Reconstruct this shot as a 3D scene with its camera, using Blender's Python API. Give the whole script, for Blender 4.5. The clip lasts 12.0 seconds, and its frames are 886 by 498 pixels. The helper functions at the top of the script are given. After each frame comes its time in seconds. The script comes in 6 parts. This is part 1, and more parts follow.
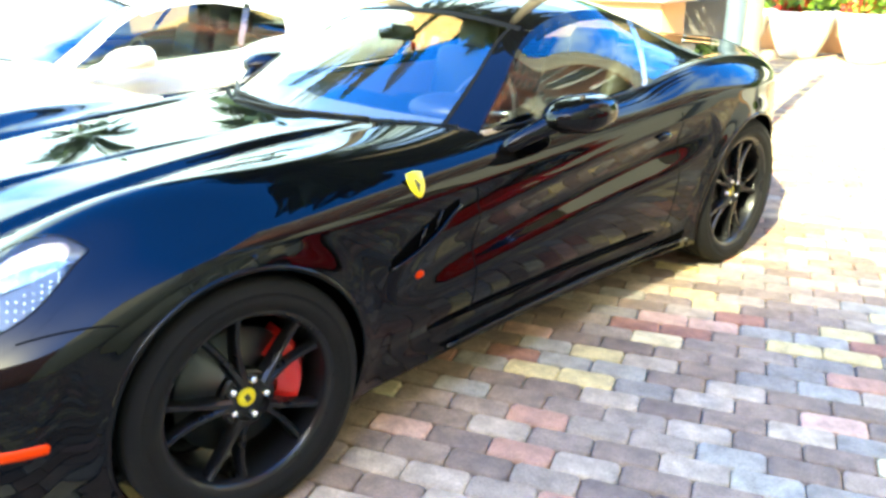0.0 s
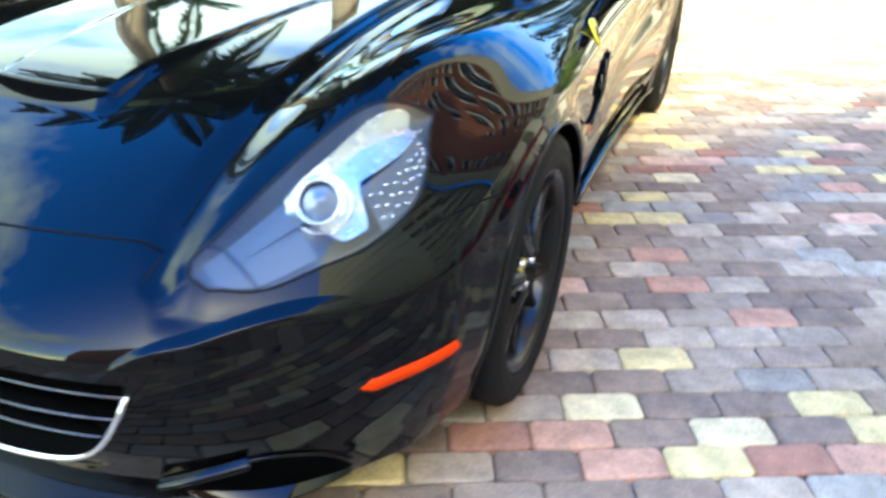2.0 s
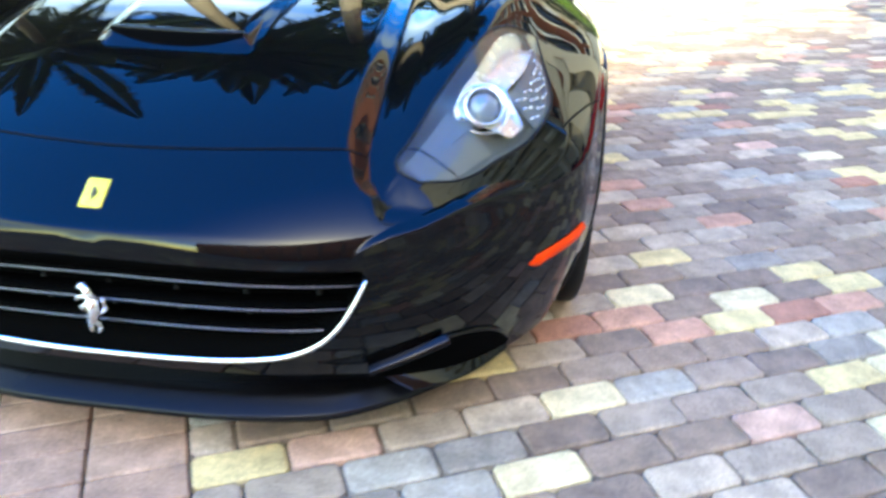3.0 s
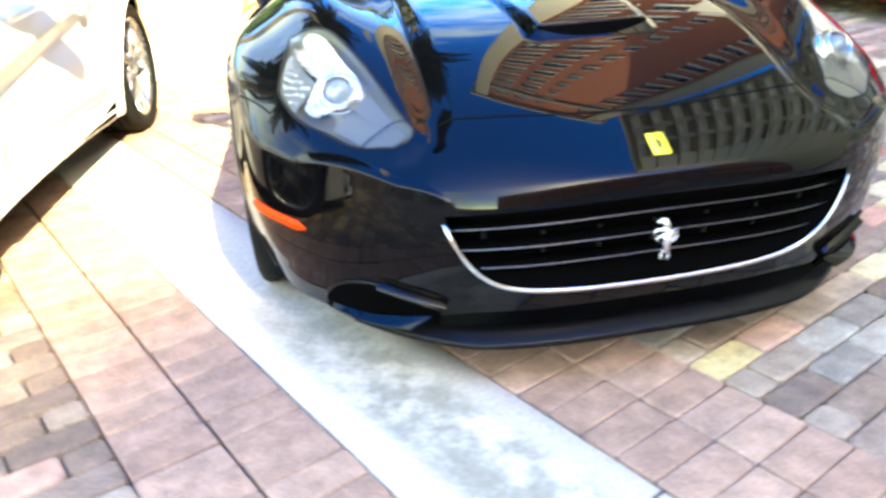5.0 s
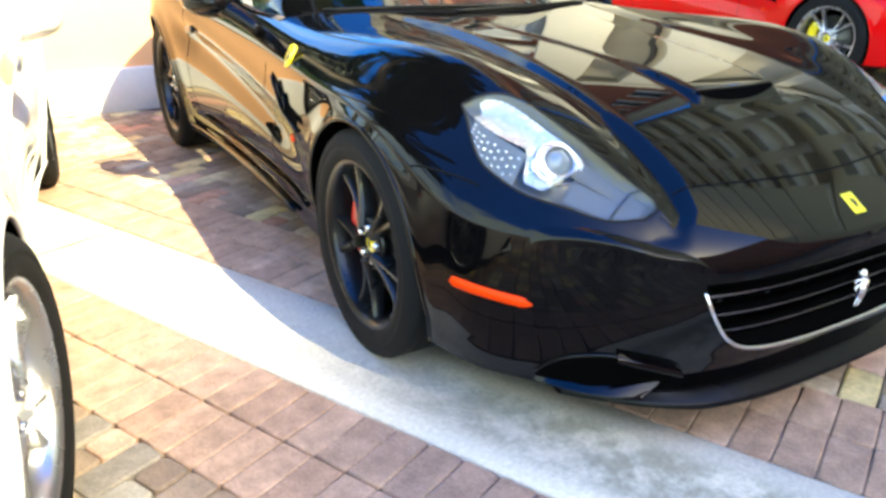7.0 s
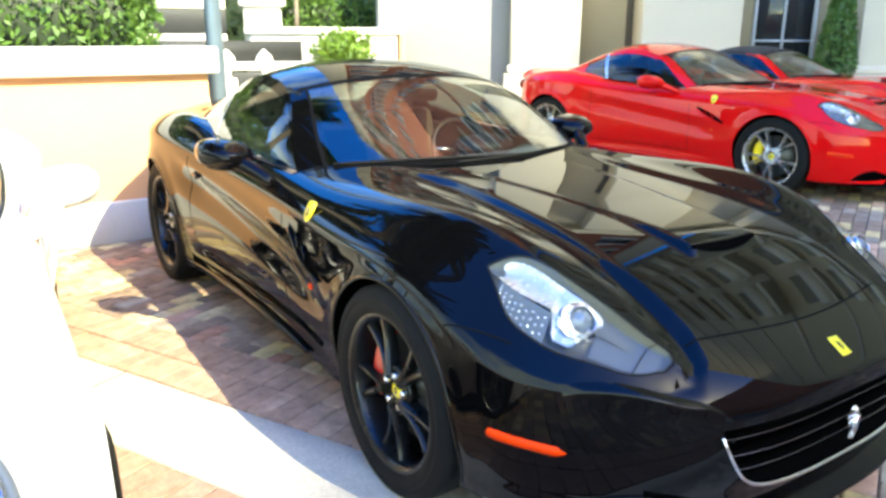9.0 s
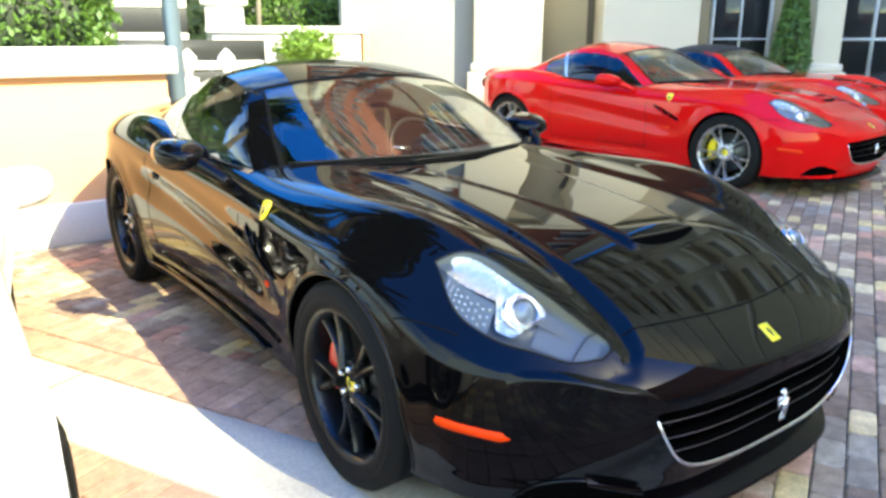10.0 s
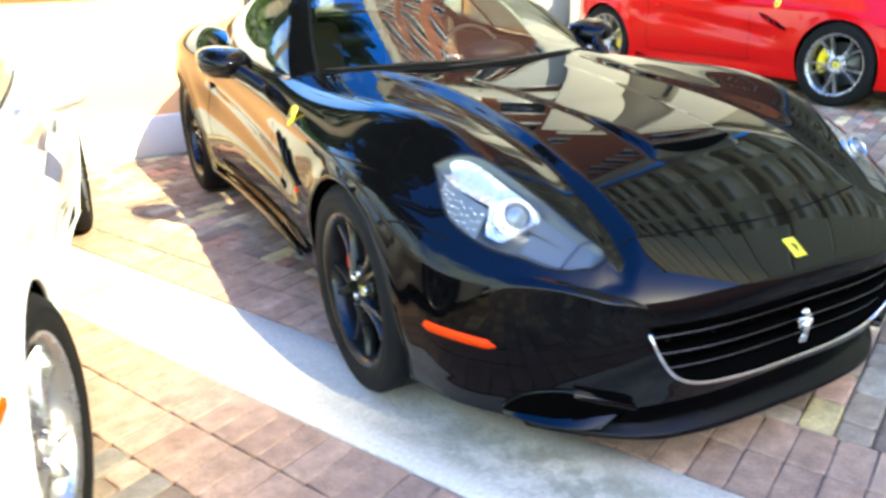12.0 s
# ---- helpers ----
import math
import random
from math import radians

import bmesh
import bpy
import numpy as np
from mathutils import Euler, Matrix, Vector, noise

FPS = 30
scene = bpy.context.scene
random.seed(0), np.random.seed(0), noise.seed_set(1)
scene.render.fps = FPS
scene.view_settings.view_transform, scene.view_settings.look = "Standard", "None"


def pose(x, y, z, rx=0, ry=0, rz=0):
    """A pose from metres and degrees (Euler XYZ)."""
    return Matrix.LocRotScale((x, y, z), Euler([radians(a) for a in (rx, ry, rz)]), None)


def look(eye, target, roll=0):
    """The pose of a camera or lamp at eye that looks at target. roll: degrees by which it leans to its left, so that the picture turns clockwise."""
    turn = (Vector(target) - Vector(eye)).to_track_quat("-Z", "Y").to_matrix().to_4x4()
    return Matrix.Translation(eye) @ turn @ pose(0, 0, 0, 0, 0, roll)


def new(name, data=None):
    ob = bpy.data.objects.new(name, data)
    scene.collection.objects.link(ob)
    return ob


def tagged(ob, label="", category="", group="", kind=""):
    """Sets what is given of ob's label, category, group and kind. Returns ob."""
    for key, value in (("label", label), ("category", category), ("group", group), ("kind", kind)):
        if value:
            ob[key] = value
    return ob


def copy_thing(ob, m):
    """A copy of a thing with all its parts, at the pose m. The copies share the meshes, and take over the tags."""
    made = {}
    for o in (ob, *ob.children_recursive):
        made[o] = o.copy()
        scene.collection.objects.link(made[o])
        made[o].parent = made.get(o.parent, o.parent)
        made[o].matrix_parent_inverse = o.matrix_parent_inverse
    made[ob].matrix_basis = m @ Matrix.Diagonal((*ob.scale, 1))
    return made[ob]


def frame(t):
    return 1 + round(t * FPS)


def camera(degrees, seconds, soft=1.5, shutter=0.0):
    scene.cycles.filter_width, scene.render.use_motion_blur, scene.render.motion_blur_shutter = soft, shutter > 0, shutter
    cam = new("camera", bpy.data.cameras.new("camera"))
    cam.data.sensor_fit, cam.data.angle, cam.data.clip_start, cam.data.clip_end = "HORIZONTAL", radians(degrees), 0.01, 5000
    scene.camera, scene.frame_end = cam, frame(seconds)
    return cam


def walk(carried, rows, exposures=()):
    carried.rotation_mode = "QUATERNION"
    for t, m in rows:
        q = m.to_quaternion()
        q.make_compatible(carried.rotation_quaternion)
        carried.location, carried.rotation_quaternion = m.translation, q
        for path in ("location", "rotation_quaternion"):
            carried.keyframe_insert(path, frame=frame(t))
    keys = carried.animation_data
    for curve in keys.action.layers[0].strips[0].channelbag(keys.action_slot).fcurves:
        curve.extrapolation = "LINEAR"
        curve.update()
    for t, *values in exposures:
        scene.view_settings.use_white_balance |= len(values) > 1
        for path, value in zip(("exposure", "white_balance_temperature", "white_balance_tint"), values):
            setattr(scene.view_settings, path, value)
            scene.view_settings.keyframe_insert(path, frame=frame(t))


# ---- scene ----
cam = camera(60.5, 12.0, soft=3.0, shutter=0.5)
PATH = [
    (0, (2.529, -0.81, 1.413), (1.164, 0.468, 0.703), -0.4),
    (0.5, (2.223, -0.952, 1.371), (1.006, 0.45, 0.626), 4.7),
    (1, (1.921, -1.208, 1.381), (0.852, 0.291, 0.601), 1.7),
    (1.4, (1.681, -1.377, 1.295), (0.783, 0.176, 0.411), 2.0),
    (1.5, (1.615, -1.403, 1.295), (0.767, 0.178, 0.411), 0.6),
    (2, (1.308, -1.606, 1.255), (0.673, 0.043, 0.316), 1.9),
    (2.5, (1.019, -1.879, 1.245), (0.584, -0.139, 0.361), -2.7),
    (2.7, (0.926, -1.957, 1.204), (0.606, -0.205, 0.293), 0.0),
    (4.3, (-0.199, -2.477, 1.039), (0.024, -0.64, 0.282), -1.5),
    (4.5, (-0.366, -2.485, 1.038), (-0.076, -0.656, 0.281), 0.2),
    (5, (-0.797, -2.395, 1.092), (-0.447, -0.604, 0.272), -3.0),
    (5.5, (-1.079, -2.311, 1.157), (-0.517, -0.576, 0.337), -2.0),
    (6, (-1.351, -2.294, 1.175), (-0.658, -0.606, 0.358), -1.5),
    (6.5, (-1.597, -2.044, 1.194), (-0.761, -0.433, 0.355), -1.8),
    (7, (-1.77, -1.903, 1.205), (-0.837, -0.316, 0.422), 0.7),
    (7.5, (-1.932, -1.855, 1.277), (-0.937, -0.267, 0.579), -0.6),
    (7.7, (-1.973, -1.848, 1.324), (-0.957, -0.253, 0.673), -1.7),
    (9.3, (-2.002, -1.911, 1.417), (-0.922, -0.311, 0.897), 0.3),
    (9.5, (-1.998, -1.925, 1.426), (-0.942, -0.307, 0.906), -0.7),
    (10, (-1.995, -1.987, 1.418), (-0.853, -0.437, 0.878), 0.1),
    (10.5, (-2.028, -2.044, 1.422), (-0.896, -0.48, 0.901), -0.2),
    (11, (-2.018, -2.06, 1.4), (-0.898, -0.529, 0.766), 0.4),
    (11.5, (-1.942, -2.06, 1.385), (-0.976, -0.45, 0.695), -0.9),
    (12, (-1.702, -2.13, 1.345), (-0.846, -0.475, 0.618), -1.5),
]
walk(cam, [(t, look(eye, target, roll)) for t, eye, target, roll in PATH],
     [(0.0, 3.18, 9300, -17), (1.5, 2.96, 9100, -16), (2.5, 2.81, 8900, -14), (4.5, 2.95, 9600, -12), (5.0, 2.90, 10200, -8), (6.0, 2.40, 10000, -6), (7.5, 2.22, 9200, -9), (9.5, 1.98, 8800, -9), (10.5, 2.04, 8850, -10), (12.0, 2.29, 8850, -10)])

# ---------------------------------------------------------------- light
SUN_AZ, SUN_EL = math.atan2(0.25, -0.968), radians(40)
world = bpy.data.worlds.new("sky")
scene.world = world
world.use_nodes = True
wt = world.node_tree
sky = wt.nodes.new("ShaderNodeTexSky")
sky.sky_type = "NISHITA"
sky.sun_disc = False
sky.sun_elevation, sky.sun_rotation = SUN_EL, SUN_AZ
sky.air_density, sky.dust_density, sky.ozone_density = 1.0, 0.6, 2.5
cloud = wt.nodes.new("ShaderNodeTexNoise")
where = wt.nodes.new("ShaderNodeTexCoord")
flat = wt.nodes.new("ShaderNodeMapping")
flat.inputs["Scale"].default_value = (1.0, 1.0, 2.4)
wt.links.new(where.outputs["Generated"], flat.inputs["Vector"])
wt.links.new(flat.outputs["Vector"], cloud.inputs["Vector"])
height = wt.nodes.new("ShaderNodeSeparateXYZ")
wt.links.new(where.outputs["Generated"], height.inputs["Vector"])
clear = wt.nodes.new("ShaderNodeMapRange")
clear.inputs["From Min"].default_value, clear.inputs["From Max"].default_value = 0.62, 0.80
clear.inputs["To Min"].default_value, clear.inputs["To Max"].default_value = 0.0, 0.30
wt.links.new(height.outputs["Z"], clear.inputs["Value"])
thin = wt.nodes.new("ShaderNodeMath")
thin.operation = "SUBTRACT"
wt.links.new(cloud.outputs["Fac"], thin.inputs[0])
wt.links.new(clear.outputs[0], thin.inputs[1])
more = wt.nodes.new("ShaderNodeMath")
more.operation = "MULTIPLY_ADD"
more.inputs[1].default_value = -0.18
wt.links.new(height.outputs["X"], more.inputs[0])
wt.links.new(thin.outputs[0], more.inputs[2])
cloud.inputs["Scale"].default_value, cloud.inputs["Detail"].default_value, cloud.inputs["Roughness"].default_value = 2.6, 6.0, 0.6
cover = wt.nodes.new("ShaderNodeMapRange")
cover.inputs["From Min"].default_value, cover.inputs["From Max"].default_value = 0.44, 0.70
wt.links.new(more.outputs[0], cover.inputs["Value"])
mixed = wt.nodes.new("ShaderNodeMix")
mixed.data_type = "RGBA"
mixed.inputs["B"].default_value = (5.3, 6.9, 8.8, 1)
wt.links.new(cover.outputs[0], mixed.inputs["Factor"])
deep = wt.nodes.new("ShaderNodeHueSaturation")
deep.inputs["Saturation"].default_value, deep.inputs["Value"].default_value = 1.5, 2.85
deep.inputs["Hue"].default_value = 0.525
wt.links.new(sky.outputs[0], deep.inputs["Color"])
wt.links.new(deep.outputs[0], mixed.inputs["A"])
wt.links.new(mixed.outputs["Result"], wt.nodes["Background"].inputs["Color"])
wt.nodes["Background"].inputs["Strength"].default_value = 0.15
sun = new("sun", bpy.data.lights.new("sun", "SUN"))
sun.data.energy, sun.data.angle, sun.data.color = 3.7, radians(0.55), (1.0, 0.975, 0.935)
to_sun = Vector((math.sin(SUN_AZ) * math.cos(SUN_EL), math.cos(SUN_AZ) * math.cos(SUN_EL), math.sin(SUN_EL)))
sun.matrix_world = Matrix.Translation(to_sun * 60) @ to_sun.to_track_quat("Z", "Y").to_matrix().to_4x4()

# ---------------------------------------------------------------- materials
def material(name, color, rough=0.5, metal=0.0, **more):
    """A Principled material; more: its other inputs by name, with _ for spaces."""
    m = bpy.data.materials.new(name)
    m.use_nodes = True
    p = m.node_tree.nodes["Principled BSDF"]
    p.inputs["Base Color"].default_value = (*color, 1)
    p.inputs["Roughness"].default_value = rough
    p.inputs["Metallic"].default_value = metal
    for k, v in more.items():
        p.inputs[k.replace("_", " ")].default_value = v
    return m


def node(m, kind, **values):
    n = m.node_tree.nodes.new(kind)
    for k, v in values.items():
        n.inputs[k.replace("_", " ")].default_value = v
    return n


def wire(m, a, out, b, inp):
    m.node_tree.links.new(a.outputs[out], b.inputs[inp])


def weathered(m, scale=3.0, amount=0.35, grain=60.0, bump=0.2, depth=0.004, rough=0.15):
    """Uneven colour at two sizes, uneven gloss and fine relief on a plain material."""
    p = m.node_tree.nodes["Principled BSDF"]
    base = p.inputs["Base Color"].default_value[:]
    co = m.node_tree.nodes.new("ShaderNodeTexCoord")
    big = node(m, "ShaderNodeTexNoise", Scale=scale, Detail=5.0, Roughness=0.6)
    fine = node(m, "ShaderNodeTexNoise", Scale=grain, Detail=4.0, Roughness=0.65)
    for n in (big, fine):
        wire(m, co, "Object", n, "Vector")
    mix = m.node_tree.nodes.new("ShaderNodeMix")
    mix.data_type = "RGBA"
    mix.inputs["A"].default_value = tuple(c * (1 - amount) for c in base[:3]) + (1,)
    mix.inputs["B"].default_value = tuple(min(c * (1 + amount * 0.7), 0.95) for c in base[:3]) + (1,)
    add = m.node_tree.nodes.new("ShaderNodeMath")
    add.operation = "MULTIPLY_ADD"
    add.inputs[1].default_value = 0.45
    wire(m, fine, "Fac", add, 0)
    half = m.node_tree.nodes.new("ShaderNodeMath")
    half.operation = "MULTIPLY"
    half.inputs[1].default_value = 0.6
    wire(m, big, "Fac", half, 0)
    wire(m, half, 0, add, 2)
    wire(m, add, 0, mix, "Factor")
    wire(m, mix, "Result", p, "Base Color")
    if rough:
        mr = node(m, "ShaderNodeMapRange")
        r = p.inputs["Roughness"].default_value
        mr.inputs["To Min"].default_value, mr.inputs["To Max"].default_value = max(r - rough, 0.02), min(r + rough, 1)
        wire(m, big, "Fac", mr, "Value")
        wire(m, mr, 0, p, "Roughness")
    if bump:
        b = node(m, "ShaderNodeBump", Strength=bump, Distance=depth)
        wire(m, fine, "Fac", b, "Height")
        wire(m, b, "Normal", p, "Normal")
    return m


def car_paint(name, color, metal=0.0):
    m = material(name, color, 0.5, metal, Specular_IOR_Level=0.0, Coat_Weight=1.0, Coat_Roughness=0.01, Coat_IOR=1.30)
    p = m.node_tree.nodes["Principled BSDF"]
    co = m.node_tree.nodes.new("ShaderNodeTexCoord")
    n = node(m, "ShaderNodeTexNoise", Scale=9.0, Detail=3.0)
    wire(m, co, "Object", n, "Vector")
    mr = node(m, "ShaderNodeMapRange")
    mr.inputs["To Min"].default_value, mr.inputs["To Max"].default_value = 0.012, 0.028
    wire(m, n, "Fac", mr, "Value")
    wire(m, mr, 0, p, "Coat Roughness")
    return m


def pane_glass(name, tint, rough=0.0, gloss=0.10):
    """Thin glass: lets tinted light through and mirrors at its face."""
    m = bpy.data.materials.new(name)
    m.use_nodes = True
    t = m.node_tree
    for n in list(t.nodes):
        t.nodes.remove(n)
    out, mix = t.nodes.new("ShaderNodeOutputMaterial"), t.nodes.new("ShaderNodeMixShader")
    see, shine, face = t.nodes.new("ShaderNodeBsdfTransparent"), t.nodes.new("ShaderNodeBsdfGlossy"), t.nodes.new("ShaderNodeLayerWeight")
    steep, fr = t.nodes.new("ShaderNodeMath"), t.nodes.new("ShaderNodeMath")
    steep.operation, fr.operation = "POWER", "MULTIPLY_ADD"
    steep.inputs[1].default_value, fr.inputs[1].default_value, fr.inputs[2].default_value = 3.6, 0.96 - gloss, gloss
    t.links.new(face.outputs["Facing"], steep.inputs[0])
    t.links.new(steep.outputs[0], fr.inputs[0])
    see.inputs["Color"].default_value = (*tint, 1)
    shine.inputs["Roughness"].default_value = rough
    t.links.new(fr.outputs[0], mix.inputs[0])
    t.links.new(see.outputs[0], mix.inputs[1])
    t.links.new(shine.outputs[0], mix.inputs[2])
    t.links.new(mix.outputs[0], out.inputs[0])
    return m


def brick_paint(name, joined):
    """Clay and concrete pavers in mixed colours, one colour a brick."""
    m = material(name, (0.3, 0.25, 0.23), 0.85)
    p = m.node_tree.nodes["Principled BSDF"]
    pick = m.node_tree.nodes.new("ShaderNodeNewGeometry" if joined else "ShaderNodeObjectInfo")
    ramp = m.node_tree.nodes.new("ShaderNodeValToRGB")
    ramp.color_ramp.interpolation = "CONSTANT"
    stops = ((0.0, (0.248, 0.168, 0.110)), (0.15, (0.288, 0.202, 0.136)), (0.28, (0.208, 0.143, 0.098)), (0.40, (0.322, 0.238, 0.161)), (0.51, (0.42, 0.318, 0.213)),
             (0.59, (0.262, 0.217, 0.164)), (0.67, (0.345, 0.297, 0.224)), (0.73, (0.60, 0.453, 0.205)), (0.83, (0.64, 0.508, 0.282)), (0.89, (0.53, 0.320, 0.215)), (0.94, (0.46, 0.240, 0.150)),
             (0.97, (0.33, 0.150, 0.093)))
    while len(ramp.color_ramp.elements) < len(stops):
        ramp.color_ramp.elements.new(0.5)
    for e, (at, c) in zip(ramp.color_ramp.elements, stops):
        e.position, e.color = at, (*c, 1)
    wire(m, pick, "Random Per Island" if joined else "Random", ramp, "Fac")
    return paver_wear(m, p, ramp, "Color")


def paver_wear(m, p, source, socket):
    co = m.node_tree.nodes.new("ShaderNodeTexCoord")
    geo = m.node_tree.nodes.new("ShaderNodeNewGeometry")
    big = node(m, "ShaderNodeTexNoise", Scale=1.1, Detail=5.0, Roughness=0.65)
    fine = node(m, "ShaderNodeTexNoise", Scale=140.0, Detail=5.0, Roughness=0.7)
    mid = node(m, "ShaderNodeTexNoise", Scale=14.0, Detail=3.0, Roughness=0.6)
    for n in (big, fine, mid):
        wire(m, geo, "Position", n, "Vector")
    last, out = source, socket
    for n, lo, hi in ((big, 0.80, 1.18), (mid, 0.72, 1.24), (fine, 0.70, 1.27)):
        mr = node(m, "ShaderNodeMapRange")
        mr.inputs["From Min"].default_value, mr.inputs["From Max"].default_value = 0.3, 0.7
        mr.inputs["To Min"].default_value, mr.inputs["To Max"].default_value = lo, hi
        wire(m, n, "Fac", mr, "Value")
        v = m.node_tree.nodes.new("ShaderNodeVectorMath")
        v.operation = "SCALE"
        wire(m, last, out, v, 0)
        wire(m, mr, 0, v, "Scale")
        last, out = v, "Vector"
    wire(m, last, out, p, "Base Color")
    b = node(m, "ShaderNodeBump", Strength=0.5, Distance=0.003)
    wire(m, fine, "Fac", b, "Height")
    wire(m, b, "Normal", p, "Normal")
    return m


black_paint = car_paint("black_paint", (0.0015, 0.0015, 0.0018))
red_paint = car_paint("red_paint", (0.60, 0.004, 0.006))
white_paint = car_paint("white_paint", (0.80, 0.80, 0.78))
black_plastic = weathered(material("black_plastic", (0.007, 0.007, 0.007), 0.55, Specular_IOR_Level=0.15), 6, 0.3, 120, 0.15, 0.001)
black_gloss = material("black_gloss", (0.004, 0.004, 0.0045), 0.25, Specular_IOR_Level=0.12)
# near black: paints the shade of openings and wells, also the grille's slats
dark_void = material("dark_void", (0.0008, 0.0008, 0.0008), 0.9, Specular_IOR_Level=0.02)
rubber = weathered(material("rubber", (0.005, 0.005, 0.005), 0.8, Specular_IOR_Level=0.22), 8, 0.3, 90, 0.25, 0.002)
seam_black = material("seam_black", (0.003, 0.003, 0.003), 0.7, Specular_IOR_Level=0.06)
chrome = material("chrome", (0.80, 0.80, 0.82), 0.08, 1.0)
satin_metal = weathered(material("satin_metal", (0.55, 0.55, 0.57), 0.28, 1.0), 10, 0.15, 80, 0.0)
dark_alloy = weathered(material("dark_alloy", (0.006, 0.006, 0.0065), 0.30, 0.0, Specular_IOR_Level=0.2, Coat_Weight=0.25, Coat_Roughness=0.12), 10, 0.3, 100, 0.05, 0.001)
silver_alloy = weathered(material("silver_alloy", (0.40, 0.40, 0.41), 0.28, 0.9), 10, 0.15, 100, 0.05, 0.001)
disc_steel = weathered(material("disc_steel", (0.10, 0.10, 0.10), 0.4, 0.9), 10, 0.2, 80, 0.1, 0.001)
caliper_red = material("caliper_red", (0.55, 0.012, 0.012), 0.3, Coat_Weight=0.5)
caliper_yellow = material("caliper_yellow", (0.75, 0.55, 0.02), 0.3, Coat_Weight=0.5)
badge_yellow = material("badge_yellow", (0.85, 0.68, 0.03), 0.3, Coat_Weight=0.6)
badge_black = material("badge_black", (0.02, 0.018, 0.012), 0.4)
amber = material("amber", (0.68, 0.038, 0.002), 0.45, Specular_IOR_Level=0.15)
amber_light = material("amber_light", (0.74, 0.085, 0.003), 0.4, Specular_IOR_Level=0.2)
lamp_red = material("lamp_red", (0.40, 0.01, 0.01), 0.15, Coat_Weight=0.8)
lamp_glass = pane_glass("lamp_glass", (0.96, 0.95, 0.89), gloss=0.03)
lamp_silver = weathered(material("lamp_silver", (0.56, 0.56, 0.54), 0.26, 0.65), 25, 0.10, 90, 0.0)
lamp_grey = material("lamp_grey", (0.105, 0.108, 0.10), 0.30, 0.3)
lamp_bowl = material("lamp_bowl", (0.060, 0.063, 0.058), 0.32, 0.2)
lamp_chrome = material("lamp_chrome", (0.85, 0.86, 0.88), 0.10, 1.0)
lamp_dark = material("lamp_dark", (0.085, 0.10, 0.12), 0.35, 0.1)
slat_metal = material("slat_metal", (0.20, 0.20, 0.21), 0.3, 1.0)
windscreen_glass = pane_glass("windscreen_glass", (0.62, 0.66, 0.63), gloss=0.15)
side_glass = pane_glass("side_glass", (0.38, 0.43, 0.40), gloss=0.06)
leather_tan = weathered(material("leather_tan", (0.13, 0.095, 0.065), 0.5), 8, 0.2, 70, 0.2, 0.002)
dash_grey = weathered(material("dash_grey", (0.20, 0.20, 0.20), 0.5), 8, 0.25, 70, 0.2, 0.002)
leather_black = weathered(material("leather_black", (0.02, 0.02, 0.021), 0.5), 8, 0.3, 70, 0.2, 0.002)
headlining = weathered(material("headlining", (0.10, 0.09, 0.08), 0.9), 8, 0.2, 70, 0.2, 0.002)
soft_top = weathered(material("soft_top", (0.012, 0.012, 0.014), 0.9), 8, 0.3, 200, 0.3, 0.002)

# ---------------------------------------------------------------- mesh helpers
def spline(keys):
    """Natural cubic spline through (t, value) pairs, as a function of an array."""
    k = np.array(keys, float)
    t, v = k[:, 0], k[:, 1]
    n, h = len(t), np.diff(t)
    a, b = np.eye(n), np.zeros(n)
    for i in range(1, n - 1):
        a[i, i - 1:i + 2] = h[i - 1], 2 * (h[i - 1] + h[i]), h[i]
        b[i] = 6 * ((v[i + 1] - v[i]) / h[i] - (v[i] - v[i - 1]) / h[i - 1])
    m = np.linalg.solve(a, b)

    def at(x):
        x = np.clip(np.asarray(x, float), t[0], t[-1])
        i = np.clip(np.searchsorted(t, x) - 1, 0, n - 2)
        l, r, w = x - t[i], t[i + 1] - x, h[i]
        return (m[i] * r ** 3 + m[i + 1] * l ** 3) / (6 * w) + (v[i] / w - m[i] * w / 6) * r + (v[i + 1] / w - m[i + 1] * w / 6) * l
    return at


def step(a, b, x):
    u = np.clip((np.asarray(x, float) - a) / (b - a), 0, 1)
    return u * u * (3 - 2 * u)


def part(name, bm, material, parent=None, label="", smooth=True, angle=None):
    """Links a bmesh as one mesh object, under a thing or a part."""
    me = bpy.data.meshes.new(name)
    bm.to_mesh(me)
    bm.free()
    for p in me.polygons:
        p.use_smooth = smooth
    if angle:
        me.set_sharp_from_angle(angle=radians(angle))
    me.materials.append(material)
    ob = new(name, me)
    if parent is not None:
        ob.parent = parent
    if label:
        ob["label"] = label
    return ob


def grid(points, bm=None, keep=None, flip=False, both=False):
    """A sheet of quads over an array of points, rows by columns; both: also mirrored in x."""
    bm = bm or bmesh.new()
    p = np.asarray(points, float)
    for sign in ((1, -1) if both else (1,)):
        vs = [[bm.verts.new((sign * q[0], q[1], q[2])) for q in row] for row in p]
        for i in range(len(vs) - 1):
            for j in range(len(vs[0]) - 1):
                if keep is None or keep[i, j]:
                    f = (vs[i][j], vs[i + 1][j], vs[i + 1][j + 1], vs[i][j + 1])
                    bm.faces.new(f if (sign > 0) != flip else f[::-1])
    return bm


